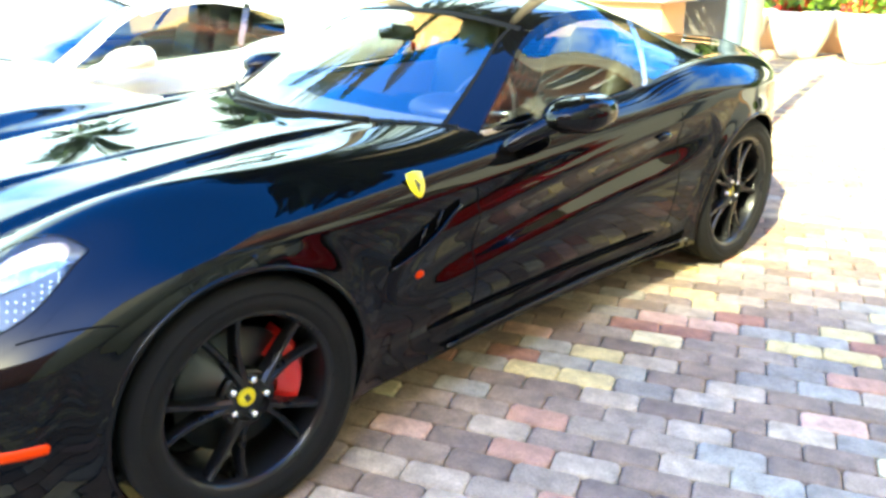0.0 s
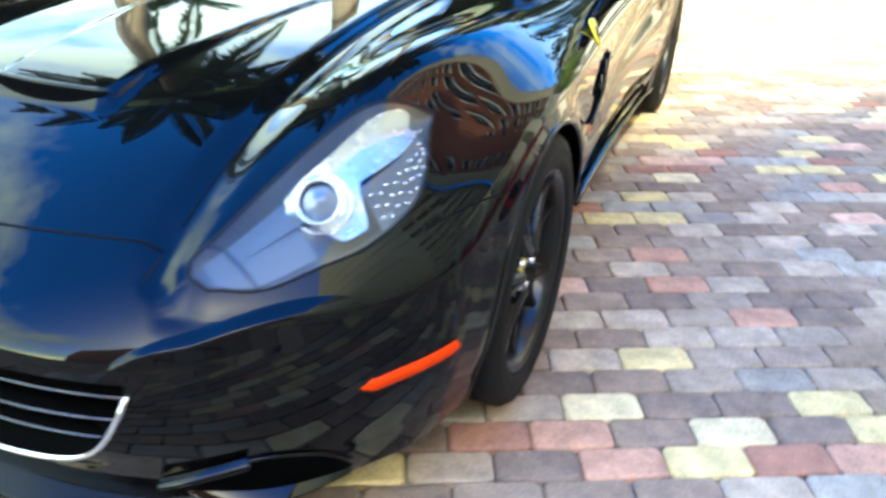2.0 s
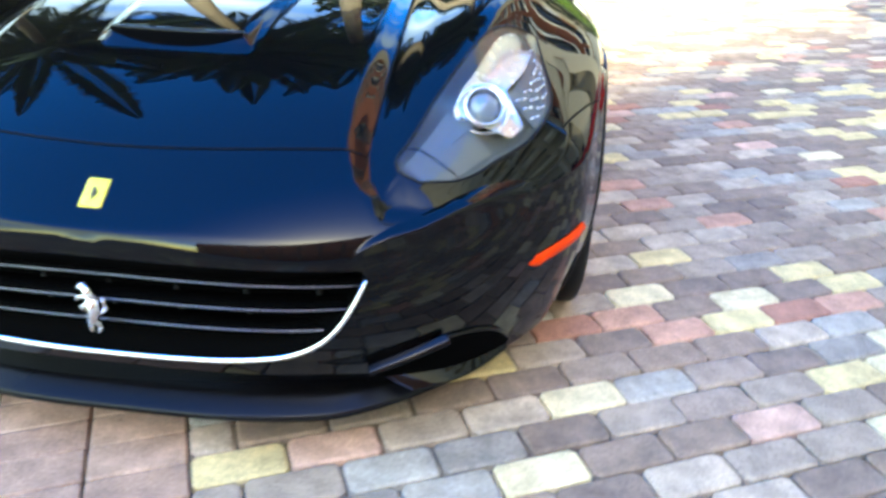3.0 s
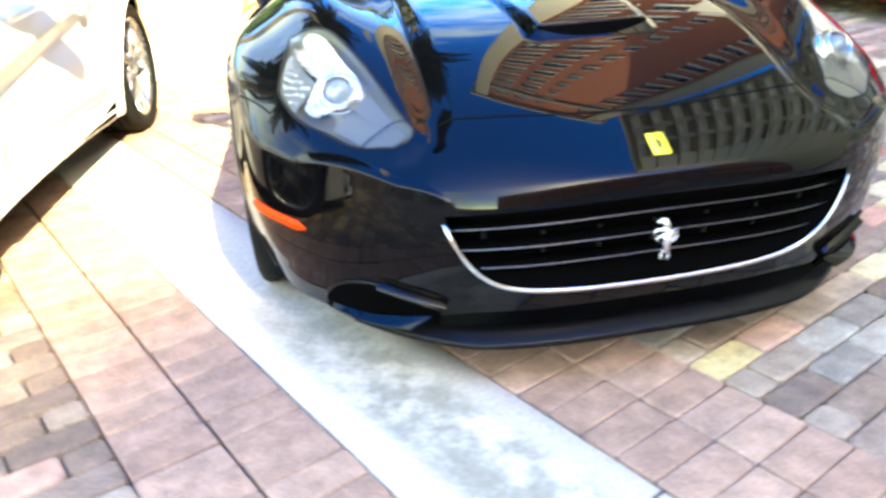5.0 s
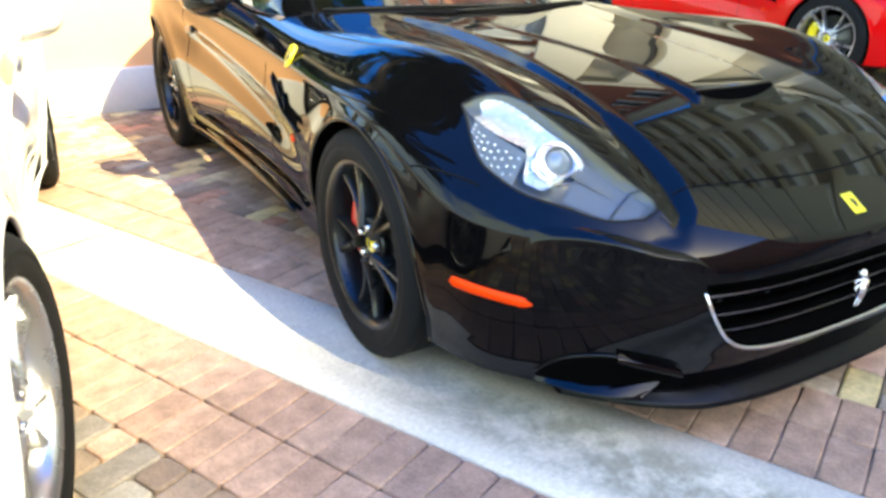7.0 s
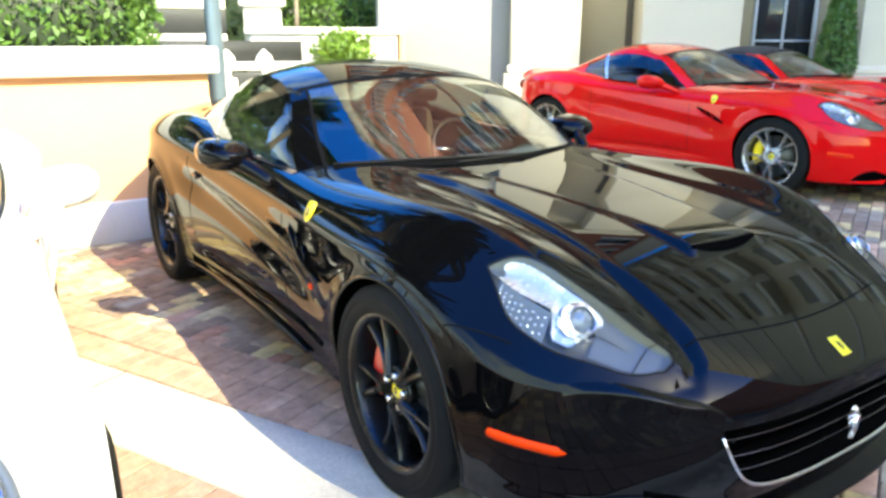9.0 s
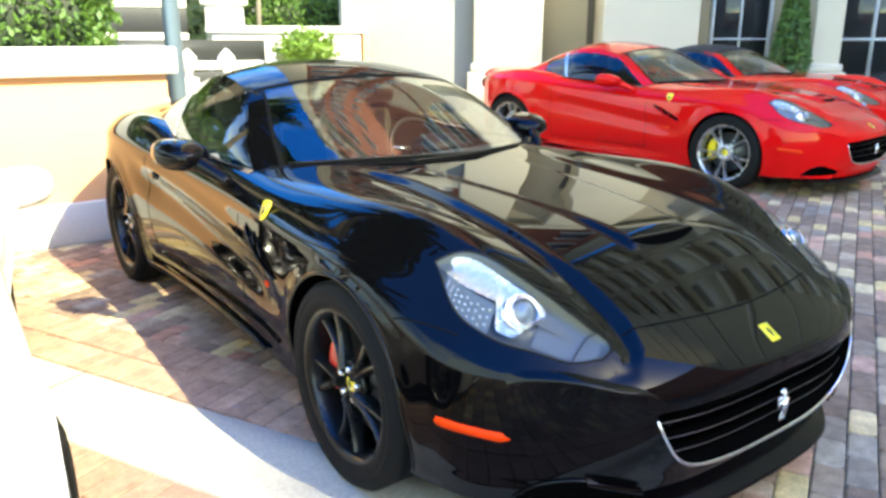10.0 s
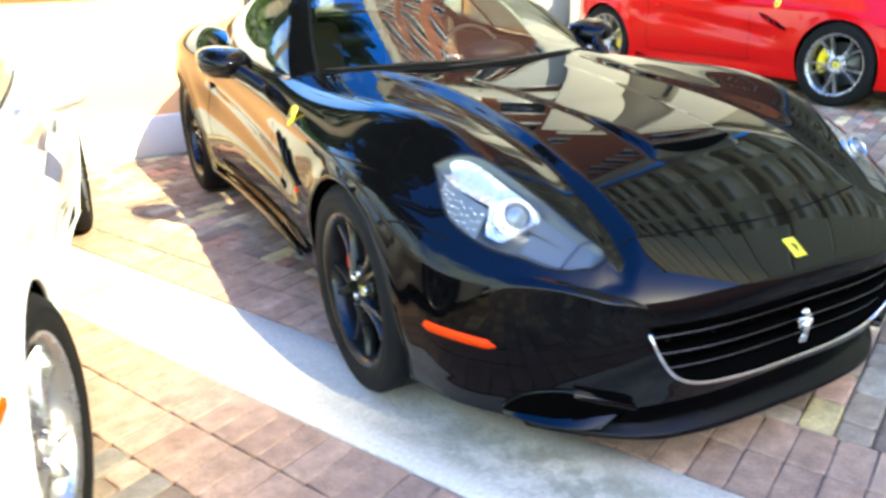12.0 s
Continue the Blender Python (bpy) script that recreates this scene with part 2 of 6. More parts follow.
def tube(path, radius, bm=None, sides=8, closed=False):
    """A round bar along a path of points; radius may be one per point."""
    bm = bm or bmesh.new()
    p = [Vector(q) for q in path]
    n = len(p)
    r = radius if hasattr(radius, "__len__") else [radius] * n
    rings, up = [], None
    for i in range(n):
        a, b = (p[i - 1], p[(i + 1) % n]) if closed else (p[max(i - 1, 0)], p[min(i + 1, n - 1)])
        d = (b - a).normalized()
        if up is None:
            up = d.orthogonal().normalized()
        up = (up - d * up.dot(d)).normalized()
        side = d.cross(up)
        rings.append([bm.verts.new(p[i] + r[i] * (up * math.cos(k * math.tau / sides) + side * math.sin(k * math.tau / sides))) for k in range(sides)])
    for i in range(n if closed else n - 1):
        a, b = rings[i], rings[(i + 1) % n]
        for k in range(sides):
            bm.faces.new((a[k], a[(k + 1) % sides], b[(k + 1) % sides], b[k]))
    if not closed:
        bm.faces.new(rings[0][::-1])
        bm.faces.new(rings[-1])
    return bm


def box(size, m=Matrix(), bevel=0.0, bm=None, segments=2):
    """A box with rounded edges, centred on m."""
    own = bmesh.new()
    bmesh.ops.create_cube(own, size=1, matrix=Matrix.Diagonal((*size, 1)))
    if bevel:
        bmesh.ops.bevel(own, geom=list(own.edges), offset=bevel, segments=segments, profile=0.5, affect="EDGES")
    bmesh.ops.transform(own, matrix=m, verts=own.verts)
    if bm is None:
        return own
    me = bpy.data.meshes.new("scratch")
    own.to_mesh(me)
    own.free()
    bm.from_mesh(me)
    bpy.data.meshes.remove(me)
    return bm


def lathe(profile, m=Matrix(), steps=48, bm=None, closed=False):
    """Turns (radius, height) pairs about z."""
    bm = bm or bmesh.new()
    rings = []
    for k in range(steps):
        a = k * math.tau / steps
        rings.append([bm.verts.new(m @ Vector((r * math.cos(a), r * math.sin(a), h))) for r, h in profile])
    for k in range(steps):
        a, b = rings[k], rings[(k + 1) % steps]
        for i in range(len(profile) - (0 if closed else 1)):
            j = (i + 1) % len(profile)
            quad = (a[i], b[i], b[j], a[j])
            bm.faces.new(quad)
    return bm


def blob(m, bm=None, u=20, v=12):
    bm = bm or bmesh.new()
    bmesh.ops.create_uvsphere(bm, u_segments=u, v_segments=v, radius=1, matrix=m)
    return bm


def thing(name, label, category, m=Matrix(), group="", kind=""):
    ob = new(name)
    ob.empty_display_size = 0.1
    ob.matrix_world = m
    return tagged(ob, label, category, group, kind)


# ---------------------------------------------------------------- the sports car: its shape
# y runs from the nose to the tail with the front axle at 0; x is out from the middle, z up.
WHEELBASE, NOSE, TAIL = 2.67, -0.955, 3.55
AXLES = ((0.0, 0.335, 0.372), (WHEELBASE, 0.350, 0.388))
width_side = spline([(-0.64, 0.80), (-0.5, 0.893), (-0.38, 0.922), (-0.2, 0.936), (0.0, 0.940), (0.4, 0.930), (0.9, 0.905), (1.4, 0.897), (1.9, 0.910),
                     (2.3, 0.938), (2.55, 0.947), (2.75, 0.937), (2.95, 0.893), (3.1, 0.838), (3.25, 0.75)])
edge_nose = spline([(-0.8, 0.562), (-0.6, 0.528), (-0.45, 0.510), (-0.2, 0.522), (0, 0.528), (0.2, 0.522), (0.45, 0.510), (0.6, 0.528), (0.8, 0.562)])
edge_side = spline([(-0.64, 0.562), (-0.5, 0.575), (-0.38, 0.605), (-0.2, 0.685), (0.0, 0.735), (0.3, 0.74), (0.8, 0.745), (1.5, 0.775), (2.2, 0.835), (2.67, 0.86), (3.0, 0.84), (3.25, 0.79)])
crest = spline([(-0.96, 0.535), (-0.885, 0.588), (-0.7, 0.692), (-0.52, 0.768), (-0.2, 0.838), (0.2, 0.876), (0.65, 0.905), (1.2, 0.93), (2.0, 0.955), (2.8, 0.975), (3.2, 0.985), (3.6, 0.96)])
fullness = spline([(-0.96, 3.2), (-0.5, 3.4), (0.0, 3.8), (0.8, 5.5), (2.0, 5.5), (3.6, 5.0)])
crown = spline([(-0.96, 0.0), (-0.75, 0.004), (-0.5, 0.030), (-0.29, 0.062), (0.0, 0.064), (0.35, 0.032), (0.75, 0.0), (1.4, 0.0), (1.9, 0.0), (2.25, 0.045), (2.6, 0.055), (3.0, 0.02), (3.6, 0.0)])


def nose_y(x):
    return NOSE + 0.315 * (np.abs(x) / 0.8) ** 3.2


def tail_y(x):
    return TAIL - 0.30 * (np.abs(x) / 0.75) ** 3.0


def rim_width(y):
    """How far the body's edge stands from the middle at y, round nose and tail too."""
    y = np.asarray(y, float)
    front = 0.8 * (np.clip((y - NOSE) / 0.315, 1e-5, 1)) ** (1 / 3.2)
    back = 0.75 * (np.clip((TAIL - y) / 0.30, 1e-5, 1)) ** (1 / 3.0)
    return np.where(y < -0.64, front, np.where(y > 3.25, back, width_side(y)))


def rim_height(y):
    y = np.asarray(y, float)
    return np.where(y < -0.64, edge_nose(rim_width(y)), edge_side(np.minimum(y, 3.25)))


def groove_x(y):
    return 0.470 - 0.035 * step(-0.5, 0.3, y) + 0.09 * step(0.35, 0.9, y)


# the crease beside the bonnet's dome runs forward, then curls round the headlight's tip
CURL = ((0.470, -0.58), (0.471, -0.70), (0.486, -0.772), (0.528, -0.812), (0.592, -0.795), (0.662, -0.735), (0.735, -0.645))


def curl_valley(x, y):
    """Depth, from 0 to 1, of the crease round the headlight's tip."""
    best, along = np.full(np.broadcast(x, y).shape, 9.0), np.zeros(np.broadcast(x, y).shape)
    for i, ((ax, ay), (bx, by)) in enumerate(zip(CURL, CURL[1:])):
        ux, uy = bx - ax, by - ay
        k = np.clip(((x - ax) * ux + (y - ay) * uy) / (ux * ux + uy * uy), 0, 1)
        d = np.hypot(x - ax - k * ux, y - ay - k * uy)
        along = np.where(d < best, i + k, along)
        best = np.minimum(best, d)
    bend = step(0.8, 2.6, along)
    width = np.where(x > 0.4705, 0.072, 0.050) * (1 - bend) + 0.036 * bend
    return np.clip(1 - best / width, 0, 1) * (1 - 0.45 * step(1.2, 2.8, along)) * (1 - step(3.2, 5.4, along))


def top(x, y):
    """Height of the bonnet, wings and deck."""
    x, y = np.abs(np.asarray(x, float)), np.asarray(y, float)
    w, e = rim_width(y), rim_height(y)
    f = np.clip(x / np.maximum(w, 1e-4), 0, 1)
    z = e + (crest(y) - e) * np.maximum(1 - f ** fullness(y), 0) ** (0.80 - 0.24 * step(-0.72, -0.30, y))
    fade = np.maximum(1 - f ** 8, 0) ** 0.5
    z = z + crown(y) * np.exp(-((x - 0.66 - 0.07 * step(-0.45, 0.25, y) - 0.07 * step(1.5, 2.2, y)) / 0.115) ** 2) * fade
    d = x - groove_x(y)
    valley = np.clip(1 - np.abs(d) / np.where(d > 0, 0.072, 0.050), 0, 1)
    if np.any(y < -0.65):
        valley = np.where(y < -0.65, curl_valley(x, y), valley)
    z = z - 0.0185 * (0.6 * valley + 0.4 * valley * valley * (3 - 2 * valley)) * (1 - step(0.45, 0.80, y))
    dome = 0.155 + 0.10 * step(-0.5, 0.7, y)
    z = z + (0.006 + 0.016 * (1 - step(-0.48, -0.05, y))) * (1 - step(dome - 0.006, dome + 0.016, x)) * step(-0.512, -0.488, y) * (1 - step(0.1, 0.6, y))
    lip = np.clip((y - nose_y(x)) / 0.017, 0, 1)
    z = z - 0.013 * (1 - np.sqrt(1 - (1 - lip) ** 2)) * (x < 0.8)
    tail = np.clip((tail_y(x) - y) / 0.05, 0, 1)
    z = z - 0.04 * (1 - np.sqrt(1 - (1 - tail) ** 2)) * (x < 0.75) + 0.015 * step(3.2, 3.48, y) * (x < 0.75)
    return z


def normal_at(x, y, e=0.004):
    """The way out of the upper skin."""
    return Vector((float(top(x - e, y) - top(x + e, y)), float(top(x, y - e) - top(x, y + e)), 2 * e)).normalized()


SILL = 0.165


def flank(y, z):
    """How far the flank stands out at y and z."""
    y, z = np.asarray(y, float), np.asarray(z, float)
    e = rim_height(y)
    v = np.clip((e - z) / (e - SILL), 0, 1)
    x = rim_width(y) + 0.012 * np.sin(np.pi * np.clip(v * 1.3, 0, 1)) - 0.055 * v ** 3.2
    along = step(0.35, 0.8, y) * (1 - step(1.9, 2.35, y))
    line = 0.565 + 0.115 * (y - 0.45)
    x = x - 0.032 * along * np.exp(-((z - line + 0.075) / 0.065) ** 2) + 0.010 * along * np.exp(-((z - line - 0.03) / 0.03) ** 2)
    x = x - 0.020 * along * np.exp(-((z - 0.27) / 0.05) ** 2)
    for ay, az, ar in AXLES:
        d = np.hypot(y - ay, z - az)
        x = x + 0.012 * np.exp(-((d - ar) / 0.05) ** 2)
    return x


def on_side(y, z, out=0.0, side=1):
    return Vector((side * (float(flank(y, z)) + out), y, z))


mouth_top = lambda x: 0.496 - 0.018 * np.minimum((np.abs(x) / 0.5) ** 2, 1.0)
mouth_low = lambda x: np.minimum(0.268 + 0.03 * (np.abs(x) / 0.5) ** 2 + 0.165 * np.minimum(np.abs(x) / 0.5, 1) ** 8, mouth_top(x) - 0.004)


def front_y(x, z):
    """The front wall's place: it leans forward in the middle and falls back to the chin."""
    e = edge_nose(np.clip(x, -0.8, 0.8)) - 0.013
    v = np.clip((e - z) / (e - SILL), 0, 1)
    return nose_y(x) - 0.012 * np.sin(np.pi * np.minimum(v * 1.5, 1)) + 0.075 * v ** 2.5


# headlight: a drop from its tip by the grille to its top on the wing
LAMP_TIP, LAMP_TOP = Vector((0.536, -0.757)), Vector((0.770, -0.285))


lamp_out = spline([(0, 0.0), (0.012, 0.024), (0.04, 0.044), (0.1, 0.070), (0.3, 0.112), (0.5, 0.132), (0.65, 0.128), (0.8, 0.098), (0.92, 0.038), (0.97, 0.013), (1.0, 0.0)])
lamp_in = spline([(0, 0.0), (0.015, 0.012), (0.06, 0.021), (0.3, 0.036), (0.6, 0.050), (0.85, 0.044), (0.95, 0.019), (1.0, 0.0)])


def lamp_point(a, b):
    """a from tip to top, b from -1 (inner edge) to 1 (outer edge)."""
    axis = LAMP_TOP - LAMP_TIP
    out = Vector((axis.y, -axis.x)).normalized()
    w = float(lamp_out(a) if b > 0 else lamp_in(a))
    p = LAMP_TIP + axis * a + out * (b * w)
    return p.x, p.y


def lamp_inside(x, y, scale=1.0):
    """Whether a place of the skin lies in the headlight's opening."""
    axis = LAMP_TOP - LAMP_TIP
    out = Vector((axis.y, -axis.x)).normalized()
    d = Vector((abs(x), y)) - LAMP_TIP
    a = d.dot(axis) / axis.length_squared
    if not 0.004 < a < 0.996:
        return False
    w = d.dot(out)
    return -float(lamp_in(a)) * scale < w < float(lamp_out(a)) * scale


def build_skin():
    """The whole painted skin as sheets of quads, sorted into panels."""
    sheets = []
    # upper skin
    ns, nt = 80, 300
    s = np.linspace(-1, 1, 2 * ns + 1)
    t = np.linspace(0, 1, nt) ** 1.15
    t = np.concatenate((np.linspace(0, t[12], 30)[:-1], t[12:]))
    yb = -0.64 + t * (3.25 + 0.64)
    S, T = np.meshgrid(s, t)
    YB = -0.64 + T * 3.89
    a = np.abs(S)
    inner = np.where(a < 0.5, 1 - (1 - np.minimum(a / 0.5, 1)) ** 1.35, 1)
    outer = np.where(a > 0.5, 0.5 - 0.5 * np.cos(np.pi * np.clip((a - 0.5) / 0.5, 0, 1)), 0)
    g = groove_x(YB) * inner + outer * (rim_width(YB) - groove_x(YB))
    g0 = 0.47 * inner + outer * (0.8 - 0.47)
    Y = nose_y(g0) + T * (tail_y(g0 * 0.75 / 0.8) - nose_y(g0))
    bound = -0.64 + T * 3.89
    X = np.sign(S) * g
    # the outer column keeps to the edge's own y
    blend = np.clip((a - 0.5) / 0.5, 0, 1) ** 2
    Y = Y * (1 - blend) + bound * blend
    Y = np.clip(Y, nose_y(np.clip(X, -0.8, 0.8)), tail_y(np.clip(X, -0.75, 0.75)))
    Z = top(X, Y)
    up = np.stack((X, Y, Z), -1)
    kind = np.empty((len(t) - 1, 2 * ns), object)
    for i in range(len(t) - 1):
        for j in range(2 * ns):
            c = up[i:i + 2, j:j + 2].reshape(4, 3).mean(0)
            x, y = c[0], c[1]
            hood = abs(s[j] + s[j + 1]) / 2 < 0.5
            cabin = y > 0.66 + 0.6 * x * x and abs(x) < 0.755 - 0.09 * max(0.0, y - 2.0) and y < 2.74 - 0.25 * x * x
            if cabin or any(lamp_inside(p[0], p[1], 1.0) for p in up[i:i + 2, j:j + 2].reshape(4, 3)) and y < 0:
                kind[i, j] = ""
            elif hood and y < 1.0 and t[i] > 0.038:
                kind[i, j] = "bonnet"
            elif t[i] <= 0.038 and y < 0:
                kind[i, j] = "front_bumper"
            elif y < 0.86:
                kind[i, j] = "front_wing" if x > 0 else "front_wing_right"
            elif y > 2.95 and abs(x) < 0.62:
                kind[i, j] = "boot_lid"
            else:
                kind[i, j] = "rear_quarter" if x > 0 else "rear_quarter_right"
    sheets.append((up[:, ::-1], kind[:, ::-1]))
    # flanks
    cols = bound[:, 0]
    rows = 40
    for side in (1, -1):
        P = np.zeros((rows + 1, len(cols), 3))
        for i in range(rows + 1):
            v = i / rows
            e = up[:, -1 if side > 0 else 0, 2]
            zz = e + (SILL - e) * v
            P[i, :, 1], P[i, :, 2] = cols, zz
            P[i, :, 0] = side * (flank(cols, zz) if i else np.abs(up[:, -1, 0]))
        kind = np.empty((rows, len(cols) - 1), object)
        for ay, az, ar in AXLES:
            d = np.hypot(P[..., 1] - ay, P[..., 2] - az)
            inside = d < ar
            near = (~inside) & (d < ar + 0.012)
            pull = inside | near
            with np.errstate(invalid="ignore"):
                fy, fz = ay + (P[..., 1] - ay) / d * ar, az + (P[..., 2] - az) / d * ar
            cells = inside[:-1, :-1] & inside[1:, :-1] & inside[:-1, 1:] & inside[1:, 1:]
            used = np.zeros_like(inside)
            for oi, oj in ((0, 0), (1, 0), (0, 1), (1, 1)):
                used[oi:oi + rows, oj:oj + len(cols) - 1] |= ~cells
            move = pull & used & (P[..., 2] > SILL + 0.001)
            P[..., 1] = np.where(move, fy, P[..., 1])
            P[..., 2] = np.where(move, fz, P[..., 2])
            P[1:, :, 0] = side * flank(P[1:, :, 1], P[1:, :, 2])
            kind[cells] = ""
            kind[:, :] = kind
            low = (np.abs(cols[:-1] - ay) < math.sqrt(max(ar ** 2 - (az - SILL) ** 2, 0)) - 0.004) & (np.abs(cols[1:] - ay) < math.sqrt(max(ar ** 2 - (az - SILL) ** 2, 0)) - 0.004)
            for j in np.nonzero(low)[0]:
                kind[-1, j] = ""
        for i in range(rows):
            for j in range(len(cols) - 1):
                if kind[i, j] == "":
                    continue
                c = P[i:i + 2, j:j + 2].reshape(4, 3).mean(0)
                y, z = c[1], c[2]
                tag = "" if side > 0 else "_right"
                if y < -0.2 and z < 0.30 + 0.33 * step(-0.3, -0.42, y) + 0.02:
                    kind[i, j] = "front_bumper"
                elif y < -0.45:
                    kind[i, j] = "front_bumper"
                elif y < 0.86:
                    kind[i, j] = "front_wing" + tag
                elif y < 2.06 and z > 0.29:
                    kind[i, j] = "door" + tag
                elif z < 0.29 and y < 2.3:
                    kind[i, j] = "side_skirt" + tag
                else:
                    kind[i, j] = "rear_quarter" + tag
        sheets.append((P if side > 0 else P[:, ::-1], kind if side > 0 else kind[:, ::-1]))
    # front and back walls
    for front in (True, False):
        xs = up[0 if front else -1, :, 0]
        zt = up[0 if front else -1, :, 2]
        if front:
            rr = np.concatenate((np.linspace(0, 1, 11), 1 + np.linspace(0, 1, 13)[1:], 2 + np.linspace(0, 1, 19)[1:]))
        else:
            rr = np.linspace(0, 3, 41)
        P = np.zeros((len(rr), len(xs), 3))
        a, b = mouth_top(xs), mouth_low(xs)
        out = step(0.5, 0.62, np.abs(xs))
        # outside the mouth the rows spread evenly down to the chin
        for i, r in enumerate(rr):
            mouthed = np.where(r <= 1, zt + (a - zt) * r, np.where(r <= 2, a + (b - a) * (r - 1), b + (SILL - b) * (r - 2)))
            even = zt + (SILL - zt) * (i / (len(rr) - 1))
            zz = mouthed * (1 - out) + even * out if front else even
            P[i, :, 0], P[i, :, 2] = xs, zz
            if i:
                half, yy = (0.8, -0.64) if front else (0.75, 3.25)
                w = step(half - 0.3, half, np.abs(xs))
                P[i, :, 0] = xs + np.sign(xs) * w * (flank(np.full(len(xs), yy), zz) - half)
                own = nose_y(xs) if front else tail_y(xs)
                wall = front_y(xs, zz) if front else own - 0.12 * (i / (len(rr) - 1)) ** 2
                P[i, :, 1] = own * w + wall * (1 - w)
            else:
                P[i, :, 1] = up[0 if front else -1, :, 1]
        kind = np.full((len(rr) - 1, len(xs) - 1), "front_bumper" if front else "rear_bumper", object)
        for i in range(len(rr) - 1):
            for j in range(len(xs) - 1):
                c = P[i:i + 2, j:j + 2].reshape(4, 3).mean(0)
                if front and 1 <= rr[i] < 2 and abs(c[0]) < 0.497:
                    kind[i, j] = ""
        sheets.append((P if front else P[:, ::-1], kind if front else kind[:, ::-1]))
    return sheets


def skin_panels():
    """Joins the sheets, takes smooth normals over all of them, and cuts them into panels."""
    verts, faces, kinds, base = [], [], [], 0
    for P, kind in build_skin():
        r, c = P.shape[:2]
        verts.append(P.reshape(-1, 3))
        for i in range(r - 1):
            for j in range(c - 1):
                if kind[i, j]:
                    q = base + i * c + j
                    faces.append((q, q + c, q + c + 1, q + 1))
                    kinds.append(kind[i, j])
        base += r * c
    V = np.concatenate(verts)
    key, back = np.unique(np.round(V / 0.0004).astype(int), axis=0, return_inverse=True)
    back = back.ravel()
    W = np.zeros((len(key), 3))
    W[back] = V
    F = back[np.array(faces)]
    n = np.cross(W[F[:, 2]] - W[F[:, 0]], W[F[:, 3]] - W[F[:, 1]])
    N = np.zeros_like(W)
    for k in range(4):
        np.add.at(N, F[:, k], n)
    N /= np.maximum(np.linalg.norm(N, axis=1, keepdims=True), 1e-12)
    panels = {}
    for f, k in zip(F, kinds):
        panels.setdefault(k, []).append(f)
    made = {}
    for k, fs in panels.items():
        fs = np.array(fs)
        used, inv = np.unique(fs, return_inverse=True)
        inv = inv.reshape(fs.shape)
        clean = []
        for f in inv:
            g = [int(v) for i, v in enumerate(f) if v != f[i - 1]]
            if len(g) >= 3 and len(set(g)) == len(g):
                clean.append(g)
        made[k] = (W[used], clean, N[used])
    return made


def panel_mesh(name, data):
    w, f, n = data
    me = bpy.data.meshes.new(name)
    me.from_pydata([tuple(v) for v in w], [], f)
    me.shade_smooth()
    me.normals_split_custom_set_from_vertices([tuple(v) for v in n])
    return me


# greenhouse curves, from the foot of the windscreen over the roof to the foot of the rear window
GT = (0, 0.15, 0.33, 0.45, 0.6, 0.75, 0.9, 1.0)
curve3 = lambda pts: [spline(list(zip(GT, axis))) for axis in zip(*pts)]
MID = curve3([(0.0, 0.62, 0.892), (0.0, 0.98, 1.065), (0.0, 1.38, 1.235), (0.0, 1.68, 1.288), (0.0, 2.02, 1.286), (0.0, 2.36, 1.205), (0.0, 2.68, 1.065), (0.0, 2.86, 0.985)])
RAIL = curve3([(0.780, 0.985, 0.868), (0.705, 1.20, 1.020), (0.605, 1.46, 1.168), (0.572, 1.72, 1.220), (0.565, 2.02, 1.200), (0.580, 2.34, 1.105), (0.625, 2.62, 0.998), (0.655, 2.80, 0.945)])
BELT = curve3([(0.780, 0.985, 0.868), (0.800, 1.20, 0.882), (0.806, 1.46, 0.896), (0.803, 1.72, 0.910), (0.788, 2.02, 0.926), (0.755, 2.32, 0.944), (0.705, 2.58, 0.953), (0.655, 2.80, 0.945)])


def shell(t, f):
    """A place of the roof shell: t from windscreen to tail, f from the middle (0) to the rail (+-1)."""
    w = abs(f) ** 2.3
    return np.array([math.copysign(abs(f), f) * float(RAIL[0](t)), float(MID[1](t)) * (1 - w) + float(RAIL[1](t)) * w, float(MID[2](t)) * (1 - w) + float(RAIL[2](t)) * w])


def pane(t, v, side, out=0.0):
    """A place of the side glass: v from the rail (0) to the belt (1)."""
    bulge = 0.022 * math.sin(math.pi * v) * min(1.0, 4 * t, 4 * (1 - t))
    p = np.array([float(RAIL[i](t)) * (1 - v) + float(BELT[i](t)) * v for i in range(3)])
    p[0] = (p[0] + bulge + out) * side
    return p


def shell_grid(t0, t1, f0, f1, nt, nf, drop=0.0):
    p = np.array([[shell(t, f) for f in np.linspace(f0, f1, nf)] for t in np.linspace(t0, t1, nt)])
    p[..., 2] -= drop
    return p


def pane_grid(t0, t1, v0, v1, side, nt, nv, out=0.0, slant=0.0):
    return np.array([[pane(t + slant * v, v, side, out) for v in np.linspace(v0, v1, nv)] for t in np.linspace(t0, t1, nt)])


def strip(line, width, normals, lift=0.0012):
    """A thin seam: a band of that width along a line on the skin."""
    out = []
    for i, p in enumerate(line):
        d = (Vector(line[min(i + 1, len(line) - 1)]) - Vector(line[max(i - 1, 0)])).normalized()
        n = Vector(normals[i])
        q = d.cross(n).normalized() * width / 2
        out.append([Vector(p) + n * lift - q, Vector(p) + n * lift + q])
    return np.array([[tuple(v) for v in r] for r in out])


def top_line(pts, lift=0.0):
    """Points of the upper skin under plan points, and the ways out of it."""
    return [Vector((x, y, float(top(x, y)) + lift)) for x, y in pts], [normal_at(x, y) for x, y in pts]


